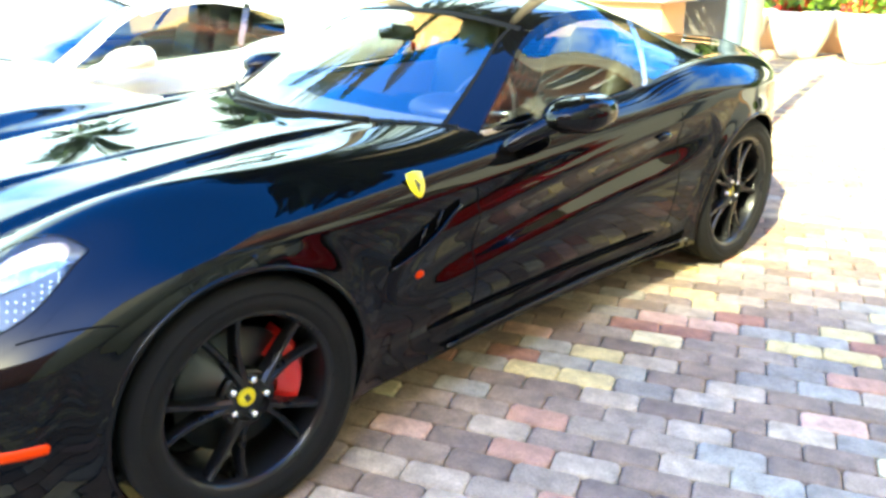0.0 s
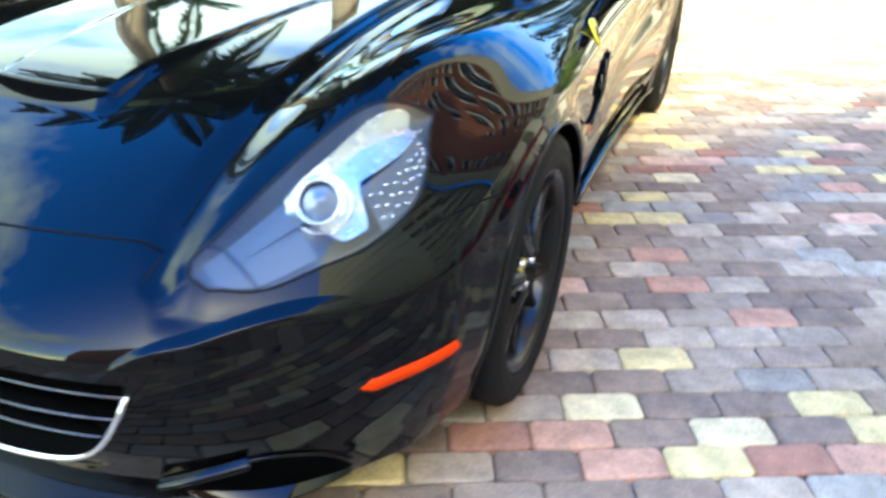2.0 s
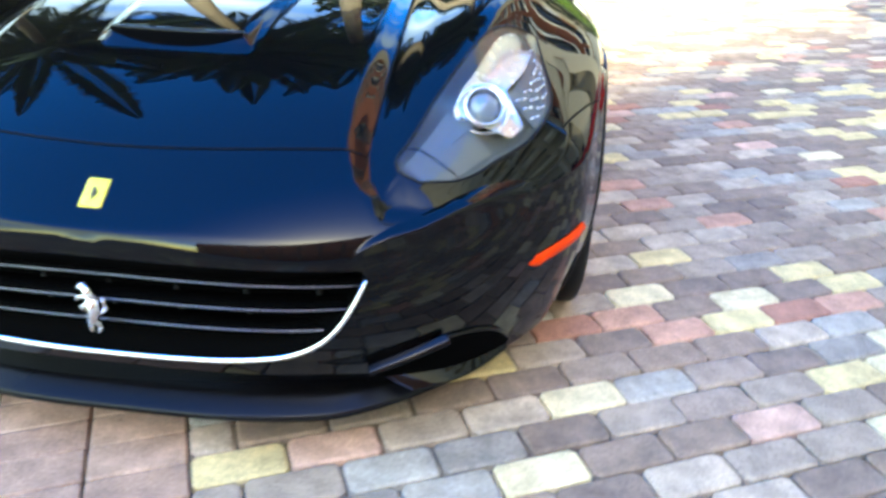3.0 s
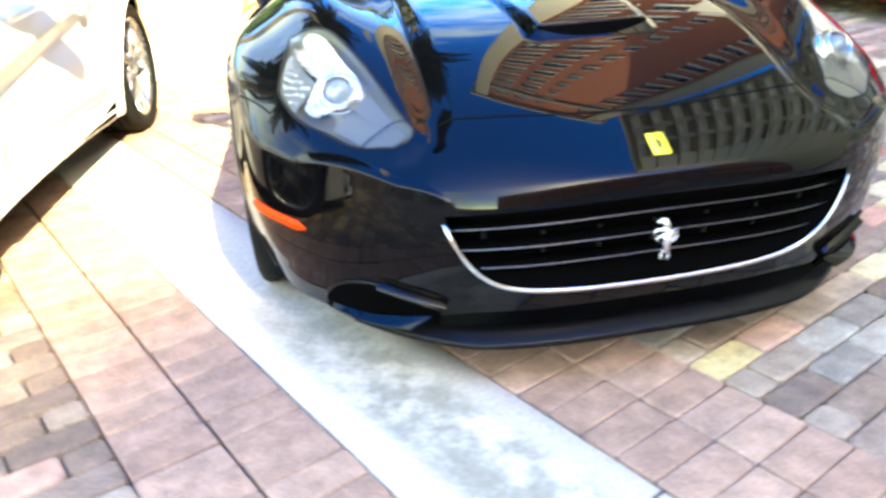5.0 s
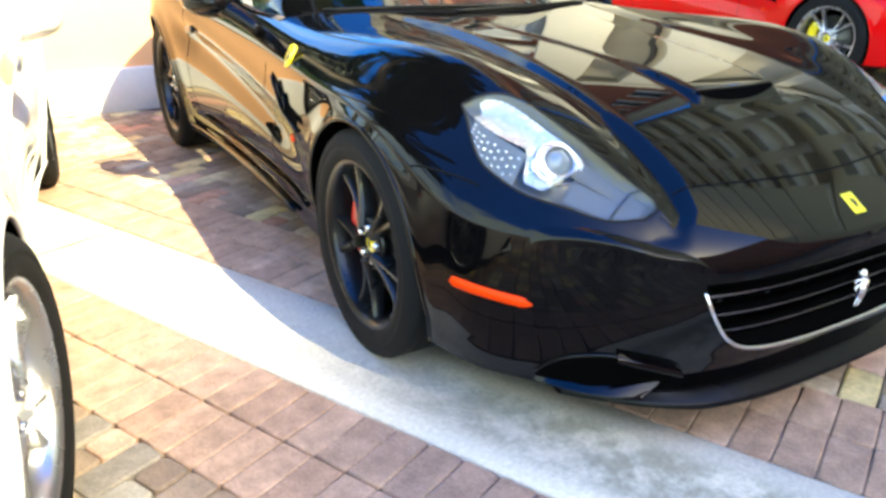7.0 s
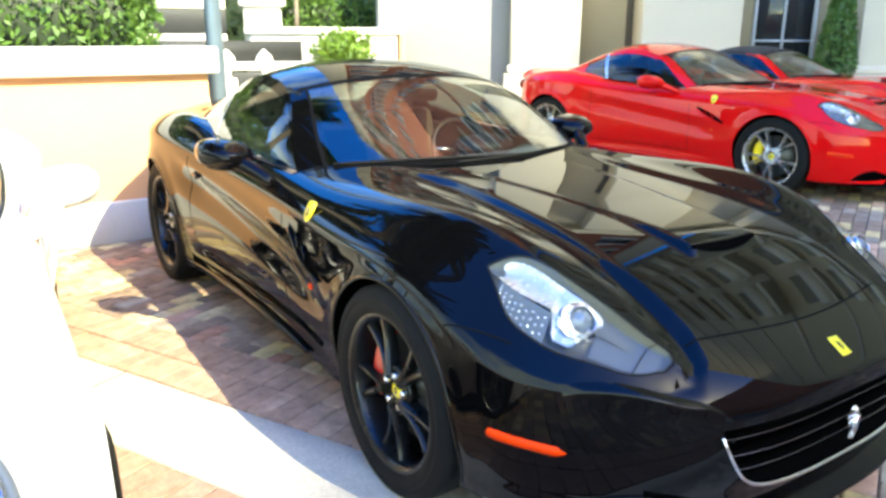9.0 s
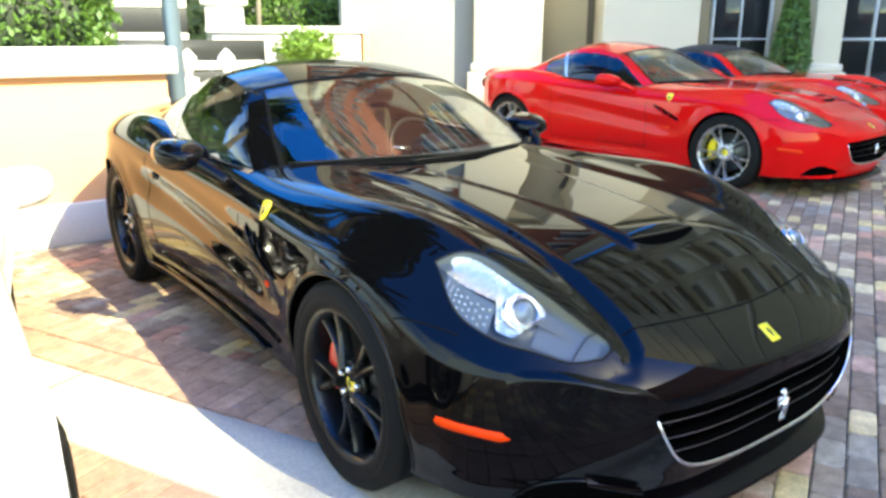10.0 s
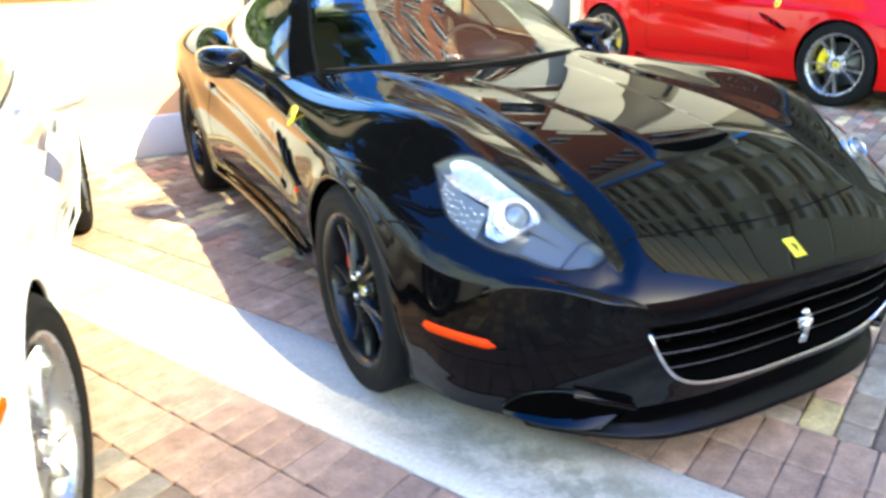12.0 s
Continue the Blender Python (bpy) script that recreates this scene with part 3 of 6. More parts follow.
def skin_frame(p, n, ahead):
    """A pose on the skin: z out of it, y towards 'ahead'."""
    n = Vector(n).normalized()
    y = (Vector(ahead) - n * Vector(ahead).dot(n)).normalized()
    m = Matrix((y.cross(n), y, n)).transposed().to_4x4()
    m.translation = p
    return m

# ---------------------------------------------------------------- the ground
ANG = radians(25.4)
ACROSS, ALONG = Vector((math.cos(ANG), math.sin(ANG), 0)), Vector((-math.sin(ANG), math.cos(ANG), 0))
spot = lambda p, q, z=0.0: ACROSS * p + ALONG * q + Vector((0, 0, z))

joint_sand = weathered(material("joint_sand", (0.115, 0.10, 0.085), 0.95), 1.2, 0.35, 90, 0.5, 0.004)
concrete = weathered(material("concrete", (0.62, 0.61, 0.57), 0.85), 1.6, 0.22, 55, 0.35, 0.003)
orange_stucco = weathered(material("orange_stucco", (0.80, 0.44, 0.22), 0.9), 1.3, 0.14, 120, 0.4, 0.003)
white_stucco = weathered(material("white_stucco", (0.76, 0.74, 0.69), 0.85), 1.3, 0.12, 100, 0.35, 0.003)
cream_stone = weathered(material("cream_stone", (0.58, 0.53, 0.43), 0.85), 0.8, 0.14, 40, 0.3, 0.004)
tan_stone = weathered(material("tan_stone", (0.42, 0.37, 0.28), 0.85), 0.6, 0.16, 40, 0.3, 0.004)
terracotta = weathered(material("terracotta", (0.42, 0.135, 0.075), 0.9), 0.3, 0.18, 12, 0.2, 0.01)
wing_stone = weathered(material("wing_stone", (0.70, 0.62, 0.46), 0.85), 0.6, 0.14, 40, 0.3, 0.004)
grey_render = weathered(material("grey_render", (0.26, 0.265, 0.26), 0.9), 0.7, 0.10, 60, 0.3, 0.003)
steel_blue = weathered(material("steel_blue", (0.14, 0.19, 0.23), 0.4, 0.3), 6, 0.2, 60, 0.1, 0.001)
leaf_green = weathered(material("leaf_green", (0.085, 0.165, 0.028), 0.5), 3.0, 0.7, 25, 0.0)
leaf_mid = weathered(material("leaf_mid", (0.065, 0.14, 0.028), 0.5), 3.0, 0.6, 25, 0.0)
leaf_bright = weathered(material("leaf_bright", (0.14, 0.24, 0.03), 0.5), 3.0, 0.5, 25, 0.0)
leaf_palm = weathered(material("leaf_palm", (0.050, 0.090, 0.026), 0.5), 3.0, 0.6, 25, 0.0)
# leaves of the dark trees; also paints the shaded inside of the hedges
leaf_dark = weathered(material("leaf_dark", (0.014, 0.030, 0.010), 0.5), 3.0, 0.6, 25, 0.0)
flower_red = weathered(material("flower_red", (0.55, 0.03, 0.02), 0.6), 9.0, 0.4, 40, 0.0)
palm_bark = weathered(material("palm_bark", (0.30, 0.25, 0.19), 0.95), 5.0, 0.35, 30, 0.6, 0.01)
window_dark = material("window_dark", (0.015, 0.018, 0.022), 0.06)
frame_grey = weathered(material("frame_grey", (0.46, 0.50, 0.53), 0.5), 4, 0.15, 50, 0.1, 0.001)
# darker tan that paints the shade behind the balconies
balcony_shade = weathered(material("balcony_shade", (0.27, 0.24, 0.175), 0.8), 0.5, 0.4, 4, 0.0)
doorway_shade = weathered(material("doorway_shade", (0.10, 0.085, 0.07), 0.9), 1.0, 0.2, 40, 0.1)
dark_metal = weathered(material("dark_metal", (0.03, 0.032, 0.035), 0.5), 4, 0.2, 50, 0.1, 0.001)
brick_single = brick_paint("brick_single", False)
brick_joined = brick_paint("brick_joined", True)


def course_paint(name, joined):
    m = material(name, (0.36, 0.22, 0.175), 0.85)
    p = m.node_tree.nodes["Principled BSDF"]
    pick = m.node_tree.nodes.new("ShaderNodeNewGeometry" if joined else "ShaderNodeObjectInfo")
    ramp = m.node_tree.nodes.new("ShaderNodeValToRGB")
    ramp.color_ramp.elements[0].color, ramp.color_ramp.elements[1].color = (0.368, 0.221, 0.143, 1), (0.465, 0.294, 0.193, 1)
    wire(m, pick, "Random Per Island" if joined else "Random", ramp, "Fac")
    return paver_wear(m, p, ramp, "Color")


course_single = course_paint("course_single", False)

ground = tagged(part("ground", box((900, 900, 0.5), pose(0, 0, -0.272)), joint_sand), "sandy ground under and round the paving", "ground", kind="structure")

# concrete gutter band: pale, with a stained grey middle towards the front
def gutter_concrete():
    m = material("gutter_concrete", (0.66, 0.65, 0.61), 0.85)
    p = m.node_tree.nodes["Principled BSDF"]
    co = m.node_tree.nodes.new("ShaderNodeTexCoord")
    sep = m.node_tree.nodes.new("ShaderNodeSeparateXYZ")
    wire(m, co, "Object", sep, "Vector")
    big, fine = node(m, "ShaderNodeTexNoise", Scale=7.0, Detail=6.0, Roughness=0.7), node(m, "ShaderNodeTexNoise", Scale=70.0, Detail=5.0, Roughness=0.7)
    wire(m, co, "Object", big, "Vector")
    wire(m, co, "Object", fine, "Vector")

    def math_node(op, a, b):
        n = m.node_tree.nodes.new("ShaderNodeMath")
        n.operation = op
        for k, v in enumerate((a, b)):
            if isinstance(v, tuple):
                wire(m, v[0], v[1], n, k)
            elif v is not None:
                n.inputs[k].default_value = v
        return n

    def ranged(src, lo, hi):
        r = node(m, "ShaderNodeMapRange")
        r.interpolation_type = "SMOOTHSTEP"
        r.inputs["From Min"].default_value, r.inputs["From Max"].default_value = lo, hi
        wire(m, src[0], src[1], r, "Value")
        return r
    off = math_node("ABSOLUTE", (sep, "X"), None)
    wob = math_node("MULTIPLY_ADD", (big, "Fac"), 0.16)
    wob.inputs[2].default_value = -0.08
    edge = math_node("ADD", (off, 0), (wob, 0))
    middle = ranged((edge, 0), 0.17, 0.085)
    along = ranged((sep, "Y"), 0.9, -0.6)
    patch = ranged((big, "Fac"), 0.36, 0.58)
    f = math_node("MULTIPLY", (middle, 0), (along, 0))
    f = math_node("MULTIPLY", (f, 0), (patch, 0))
    f = math_node("MULTIPLY", (f, 0), 0.85)
    stain = m.node_tree.nodes.new("ShaderNodeMix")
    stain.data_type = "RGBA"
    stain.inputs["A"].default_value, stain.inputs["B"].default_value = (0.61, 0.545, 0.418, 1), (0.275, 0.248, 0.170, 1)
    wire(m, f, 0, stain, "Factor")
    tone = ranged((fine, "Fac"), 0.25, 0.75)
    tone.inputs["To Min"].default_value, tone.inputs["To Max"].default_value = 0.80, 1.12
    v = m.node_tree.nodes.new("ShaderNodeVectorMath")
    v.operation = "SCALE"
    wire(m, stain, "Result", v, 0)
    wire(m, tone, 0, v, "Scale")
    wire(m, v, "Vector", p, "Base Color")
    bp = node(m, "ShaderNodeBump", Strength=0.4, Distance=0.003)
    wire(m, fine, "Fac", bp, "Height")
    wire(m, bp, "Normal", p, "Normal")
    return m


Q0, Q1 = -6.4, 4.15
rows = []
for x, z in ((-0.208, -0.05), (-0.208, -0.006), (-0.202, 0.0), (-0.10, -0.002), (0.0, -0.006), (0.10, -0.002), (0.202, 0.0), (0.208, -0.006), (0.208, -0.05)):
    rows.append([(x, q, z) for q in np.linspace(Q0, Q1, 120)])
band = tagged(part("gutter_band", grid(rows, flip=True), gutter_concrete()), "pale concrete gutter band with a stained grey middle", "paving", kind="structure")
band.matrix_world = Matrix.Translation(ACROSS * -0.910) @ Matrix.Rotation(ANG, 4, "Z")
for q in (-4.12, -1.117, 1.88):
    part("expansion_joint", box((0.41, 0.007, 0.010), pose(0, q, -0.0035)), joint_sand, band)


def spread(name, n, centre, radii, size, mat, seed, parent=None, shape="ball", label="", lean=0.0):
    """Many small leaves in a rounded or boxy cloud, as one mesh."""
    rng = np.random.default_rng(seed)
    if shape == "ball":
        d = rng.normal(size=(n, 3))
        d /= np.linalg.norm(d, axis=1)[:, None]
        p = d * (rng.random((n, 1)) ** 0.45)
        lump = 1 + 0.18 * np.sin(3.1 * d[:, :1] * 2 + seed) * np.cos(4.3 * d[:, 1:2] + 2 * d[:, 2:])
        p = p * lump * np.array(radii)
    elif shape == "cone":
        h = rng.random(n) ** 0.8
        a = rng.random(n) * math.tau
        r = (1 - h) ** 0.75 * (0.75 + 0.3 * rng.random(n)) * np.minimum(1, 0.35 + h * 6)
        p = np.stack((r * np.cos(a) * radii[0], r * np.sin(a) * radii[1], (h - 0.5) * 2 * radii[2]), 1)
    else:
        u = rng.random((n, 3)) * 2 - 1
        face = rng.integers(0, 4, n)
        u[:, 2] = np.where(face == 0, 1 - 0.15 * rng.random(n), u[:, 2])
        u[:, 1] = np.where(face == 1, -1 + 0.12 * rng.random(n), u[:, 1])
        u[:, 0] = np.where(face == 2, np.sign(u[:, 0]) * (1 - 0.05 * rng.random(n)), u[:, 0])
        wob = 1 + 0.10 * np.sin(5 * u[:, :1] * radii[0] + seed) + 0.08 * np.sin(11 * u[:, :1] * radii[0] + 2 * u[:, 2:])
        p = u * np.array(radii)
        p[:, 1:] *= wob
        p += rng.normal(size=p.shape) * 0.02
    a = rng.normal(size=(n, 3))
    a /= np.linalg.norm(a, axis=1)[:, None]
    b = np.cross(a, rng.normal(size=(n, 3)))
    b /= np.linalg.norm(b, axis=1)[:, None]
    k = size * (0.6 + 0.8 * rng.random((n, 1)))
    p = p + np.array(centre)
    v = np.stack((p - a * k, p + b * k * 0.45, p + a * k, p - b * k * 0.45), 1).reshape(-1, 3)
    me = bpy.data.meshes.new(name)
    me.from_pydata(v.tolist(), [], np.arange(4 * n).reshape(-1, 4).tolist())
    me.materials.append(mat)
    ob = new(name, me)
    if parent is not None:
        ob.parent = parent
    if label:
        ob["label"] = label
    return ob


# ---------------------------------------------------------------- orange planter wall behind the car
wall = tagged(new("wall_orange"), "orange stucco planter wall with white cap and base", "wall", kind="structure")
WX0, WX1, WY = -9.0, -0.26, 3.76
part("wall_body", box((WX1 - WX0, 0.30, 1.16), pose((WX0 + WX1) / 2, WY + 0.15, 0.58), 0.006), orange_stucco, wall)
part("wall_cap", box((WX1 - WX0 + 0.10, 0.44, 0.19), pose((WX0 + WX1) / 2 + 0.02, WY + 0.15, 1.245), 0.02), white_stucco, wall, "white rounded coping")
part("wall_base", box((WX1 - WX0 + 0.02, 0.06, 0.29), pose((WX0 + WX1) / 2 + 0.012, WY - 0.031, 0.145), 0.008), concrete, wall, "pale concrete plinth")
part("planter_soil", box((WX1 - WX0 - 0.3, 1.6, 1.1), pose((WX0 + WX1) / 2 - 0.2, WY + 1.11, 0.55)), joint_sand, wall)
hedge = tagged(spread("hedge", 20000, (-4.85, 4.75, 1.58), (4.40, 0.62, 0.30), 0.031, leaf_green, 3, shape="box"), "dense clipped green hedge in the planter wall", "hedge", kind="stuff")
# dark box inside the leaves: painted shade for the gaps between them
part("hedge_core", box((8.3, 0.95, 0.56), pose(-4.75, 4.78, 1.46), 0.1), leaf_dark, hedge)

# street lamp post at the wall's end
post = thing("lamp_post", "blue-grey painted steel lamp post by the wall", "lamp post", pose(-0.02, 4.30, 0))
part("shaft", lathe([(0.0, 0.0), (0.10, 0.0), (0.10, 0.03), (0.075, 0.10), (0.068, 0.9), (0.060, 2.4), (0.055, 4.6), (0.0, 4.6)], steps=20), steel_blue, post)
part("base_collar", lathe([(0.07, 0.0), (0.12, 0.0), (0.12, 0.05), (0.10, 0.12), (0.078, 0.16)], steps=20), steel_blue, post)


# ---------------------------------------------------------------- palms
def palm(m, height, fronds, seed, lean):
    rng = random.Random(seed)
    tree = thing("palm_tree", "tall palm with a grey ringed trunk and feathery crown", "palm tree", m, "palms beyond the wall")
    path, rad = [], []
    for k in range(40):
        u = k / 39
        path.append((lean * u * u, 0.15 * math.sin(2 * u), height * u))
        rad.append((0.19 - 0.06 * u + 0.07 * (1 - u) ** 6) * (1.0 + 0.05 * (k % 2)))
    part("trunk", tube(path, rad, sides=12), palm_bark, tree)
    head = Vector(path[-1])
    verts, faces = [], []
    for k in range(fronds):
        az = math.tau * k / fronds * 2.4 + rng.uniform(-0.2, 0.2)
        rise = rng.uniform(-0.55, 1.40)
        length = rng.uniform(3.0, 4.3)
        ax = Vector((math.cos(az), math.sin(az), 0))
        side = Vector((-ax.y, ax.x, 0))
        pts = []
        for i in range(26):
            u = i / 25
            pts.append(head + ax * length * (u * math.cos(rise * 0.6)) + Vector((0, 0, length * (math.sin(rise) * u * 0.98 - 0.42 * u * u))))
        for i in range(25):
            u = i / 25
            a, b = pts[i], pts[i + 1]
            n = len(verts)
            w = 0.02 * (1 - u) + 0.004
            verts += [a - side * w, a + side * w, b + side * w, b - side * w]
            faces.append((n, n + 1, n + 2, n + 3))
            if i > 2:
                d = (b - a).normalized()
                for s in (1, -1):
                    for h in (0, 0.33, 0.67):
                        ll = 0.70 * math.sin(math.pi * min(1, 0.18 + 0.80 * u)) * rng.uniform(0.8, 1.1)
                        o = a.lerp(b, h)
                        tip = o + (side * s * 0.82 + d * 0.5 + Vector((0, 0, -0.30 + rng.uniform(-0.2, 0.1)))) * ll
                        mid = o.lerp(tip, 0.5) + Vector((0, 0, 0.03))
                        n = len(verts)
                        verts += [o, mid + d * 0.055, tip, mid - d * 0.055]
                        faces.append((n, n + 1, n + 2, n + 3))
    me = bpy.data.meshes.new("crown")
    me.from_pydata([tuple(v) for v in verts], [], faces)
    me.materials.append(leaf_palm)
    c = new("crown", me)
    c.parent = tree
    return tree


for k, (x, y, h, lean) in enumerate(((-5.2, 5.1, 8.0, -1.7), (-3.2, 6.6, 8.5, -0.5), (-1.5, 7.4, 11.2, 0.4), (-42.0, 11.5, 11.6, 0.8), (-38.0, 21.5, 11.0, 0.5), (-27.0, 30.0, 12.0, -0.4))):
    palm(pose(x, y, 0, 0, 0, 40 * k), h, 46, 20 + k, lean)


# ---------------------------------------------------------------- buildings
def window_unit(parent, x, z, w, h, m, cols=2, rows=3, frame=frame_grey, proud=0.0):
    """A glazed opening in a wall that faces its own -y: dark pane, frame and bars."""
    win = part("window", box((w, 0.04, h), pose(x, 0.10 - proud, z), 0.0), window_dark, parent, "dark window panes")
    t = max(0.05, 0.035 * w)
    for dx in (-w / 2, w / 2):
        part("window_frame", box((t, 0.16, h + t), pose(x + dx, 0.05 - proud, z)), frame, win)
    for dz in (-h / 2, h / 2):
        part("window_frame", box((w - t, 0.16, t), pose(x, 0.05 - proud, z + dz)), frame, win)
    for k in range(1, cols):
        part("glazing_bar", box((t * 0.7, 0.08, h - t), pose(x - w / 2 + w * k / cols, 0.06 - proud, z)), frame, win)
    for k in range(1, rows):
        part("glazing_bar", box((w - t, 0.075, t * 0.7), pose(x, 0.061 - proud, z - h / 2 + h * k / rows)), frame, win)
    return win


def pilaster(parent, x, w, h, out=0.35):
    part("pillar", box((w, 0.55 + out, h), pose(x, 0.25 - out / 2, h / 2), 0.02), cream_stone, parent)
    part("pillar_base", box((w + 0.24, 0.65 + out, 0.75), pose(x, 0.24 - out / 2 - 0.05, 0.375), 0.03), cream_stone, parent)
    part("pillar_moulding", box((w + 0.12, 0.60 + out, 0.16), pose(x, 0.24 - out / 2 - 0.03, 0.83), 0.04), cream_stone, parent)


# entrance front behind the red cars, wall facing its own -y
FRONT = Matrix.Translation((7.4, 10.3, 0)) @ Matrix.Rotation(radians(-37.5), 4, "Z")
lobby = tagged(new("building_front"), "cream stone hotel entrance front with pillars and dark windows", "building", kind="structure")
lobby.matrix_world = FRONT
part("wall", box((16.0, 0.4, 8.0), pose(9.0, 0.75, 4.0)), tan_stone, lobby)
pilaster(lobby, 0.96, 1.30, 7.6, 0.5)
# shade between the pillars, put in as a dark brown strip on the flat wall
part("recess", box((0.18, 0.08, 5.2), pose(2.70, 0.52, 2.6)), doorway_shade, lobby, "dark doorway recess")
pilaster(lobby, 3.64, 1.80, 7.6, 0.5)
window_unit(lobby, 5.66, 1.9, 1.15, 3.2, None, 2, 3, proud=-0.45)
pilaster(lobby, 7.1, 0.55, 7.6, 0.2)
window_unit(lobby, 8.7, 1.9, 2.3, 3.2, None, 3, 3, proud=-0.45)
pilaster(lobby, 10.4, 0.7, 7.6, 0.3)
window_unit(lobby, 12.1, 1.9, 2.4, 3.2, None, 3, 3, proud=-0.45)
part("cornice", box((16.4, 0.9, 0.5), pose(9.0, 0.60, 8.25), 0.05), cream_stone, lobby, "cream cornice")
cone = thing("clipped_shrub", "clipped conical green shrub in a white tub", "shrub", FRONT @ pose(6.3, -0.5, 0))
part("tub", lathe([(0.0, 0.0), (0.28, 0.0), (0.36, 0.5), (0.38, 0.56), (0.30, 0.56), (0.0, 0.5)], steps=24), white_stucco, cone)
spread("crown", 6500, (0, 0, 1.75), (0.42, 0.42, 1.15), 0.04, leaf_mid, 31, parent=cone, shape="cone")
part("stem", tube([(0, 0, 0.4), (0, 0, 2.4)], [0.16, 0.05], sides=8), leaf_dark, cone)
tagged(part("wall_grey", box((2.75, 0.25, 4.2), Matrix.Translation((6.50, 10.55, 2.1)) @ Matrix.Rotation(radians(-20), 4, "Z"), 0.01), grey_render), "plain grey rendered screen wall", "wall", kind="structure")


def tower():
    """Terracotta tower with pairs of windows, cream bands and corner piers."""
    m = Matrix.Translation((13.51, 15.48, 0)) @ Matrix.Rotation(radians(-35), 4, "Z")
    t = thing("apartment_tower", "tall terracotta apartment tower with cream bands and windows", "building", m, kind="structure")
    W = 15.3
    part("wall", box((W, 14, 48), pose(0, 7, 24)), terracotta, t)
    part("roof", box((W + 1.6, 15.6, 1.0), pose(0, 7, 48.6), 0.1), cream_stone, t)
    for z in (7.2, 42.0):
        part("string_course", box((W + 1.0, 15.0, 0.7), pose(0, 7, z), 0.08), cream_stone, t)
    for x in (-7.0, 7.0):
        part("corner_pier", box((1.5, 1.2, 48), pose(x, 0.1, 24), 0.05), tan_stone, t)
    for k in range(15):
        z = 2.6 + 3.0 * k
        for x, w, h in ((-5.0, 1.9, 1.3), (-2.4, 1.6, 1.3), (-0.2, 0.7, 0.9), (4.9, 1.6, 1.3)):
            win = part("window", box((w, 0.12, h), pose(x, -0.02, z)), window_dark, t)
            part("window_frame", box((w + 0.2, 0.10, 0.2), pose(x, -0.05, z + h / 2 + 0.1)), white_stucco, win)
            part("window_sill", box((w + 0.3, 0.24, 0.3), pose(x, -0.08, z - h / 2 - 0.15)), white_stucco, win)
    return t


tower()
# unseen block added in the sun's way: its roof line throws the edge of the shade across the forecourt
shade = thing("apartment_block", "long terracotta apartment block behind the forecourt", "building", kind="structure")
EDGE = Vector((0.669, 0.743, 0))
BLOCK_H = 76.0
reach = Vector((to_sun.x, to_sun.y, 0)) * (BLOCK_H / to_sun.z)
corner = Vector((0.05, 1.70, 0)) + reach
turn = math.atan2(EDGE.y, EDGE.x)
shade.matrix_world = Matrix.Translation(corner) @ Matrix.Rotation(turn, 4, "Z")
part("wall", box((180, 16, BLOCK_H - 0.6), pose(0, -8.4, (BLOCK_H - 0.6) / 2)), terracotta, shade)
part("roof", box((180.8, 16.4, 0.6), pose(0, -8.2, BLOCK_H - 0.3)), cream_stone, shade)
for z in (7.0, 40.0):
    part("string_course", box((180.4, 0.5, 0.7), pose(0, -0.25, z)), cream_stone, shade)
for k in range(20):
    for j in range(16):
        win = part("window", box((2.0, 0.1, 1.8), pose(-80 + 10.6 * j, -0.38, 3.2 + 3.4 * k)), window_dark, shade)
        part("window_sill", box((2.3, 0.3, 0.25), pose(-80 + 10.6 * j, -0.30, 2.15 + 3.4 * k)), cream_stone, win)
# lower curved-fronted wing to the side of the tower
wing = thing("apartment_wing", "cream apartment wing with rows of balconies", "building", Matrix.Translation((20.5, -2.0, 0)) @ Matrix.Rotation(radians(-92), 4, "Z"), kind="structure")
part("wall", box((26, 12, 45), pose(0, 6, 22.5)), wing_stone, wing)
for k in range(14):
    part("floor_line", box((26.2, 0.10, 0.22), pose(0, -0.04, 3.0 + 3.0 * k)), cream_stone, wing)
    for x in (-10.4, -6.6, -2.8):
        b = part("balcony", box((3.0, 0.8, 0.24), pose(x, -0.40, 3.0 + 3.0 * k), 0.03), wing_stone, wing)
        part("balcony_front", box((3.0, 0.14, 0.95), pose(x, -0.73, 3.6 + 3.0 * k)), wing_stone, b)
        # no opening in the wall: a darker sheet stands for the shaded one
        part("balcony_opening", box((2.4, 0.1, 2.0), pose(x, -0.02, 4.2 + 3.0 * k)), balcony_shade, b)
part("roof", box((27, 13, 0.8), pose(0, 6, 45.4), 0.1), cream_stone, wing)

# ---------------------------------------------------------------- terrace beyond the wall's end
terrace = tagged(new("wall_terrace"), "pale stuccoed terrace wall with coping", "wall", kind="structure")
terrace.matrix_world = pose(4.3, 10.9, 0, 0, 0, -22)
part("wall_body", box((2.6, 0.3, 1.46), pose(-0.2, 0.15, 0.73), 0.01), white_stucco, terrace)
part("wall_cap", box((2.8, 0.42, 0.12), pose(-0.2, 0.15, 1.52), 0.02), white_stucco, terrace)
part("wall_body", box((0.12, 0.3, 1.46), pose(1.20, 0.10, 0.73), 0.01), orange_stucco, terrace)
pier = thing("stone_pier", "pale stone pier with a moulded cap on the terrace", "pier", pose(3.38, 12.05, 0, 0, 0, -20))
part("shaft", box((0.66, 0.66, 1.95), pose(0, 0, 0.975), 0.015), white_stucco, pier)
part("cap", box((0.82, 0.82, 0.12), pose(0, 0, 2.0), 0.03), white_stucco, pier)
tagged(spread("bush", 2600, (4.15, 10.35, 1.15), (0.62, 0.45, 0.40), 0.05, leaf_bright, 11), "bright green rounded bush before the terrace wall", "bush")
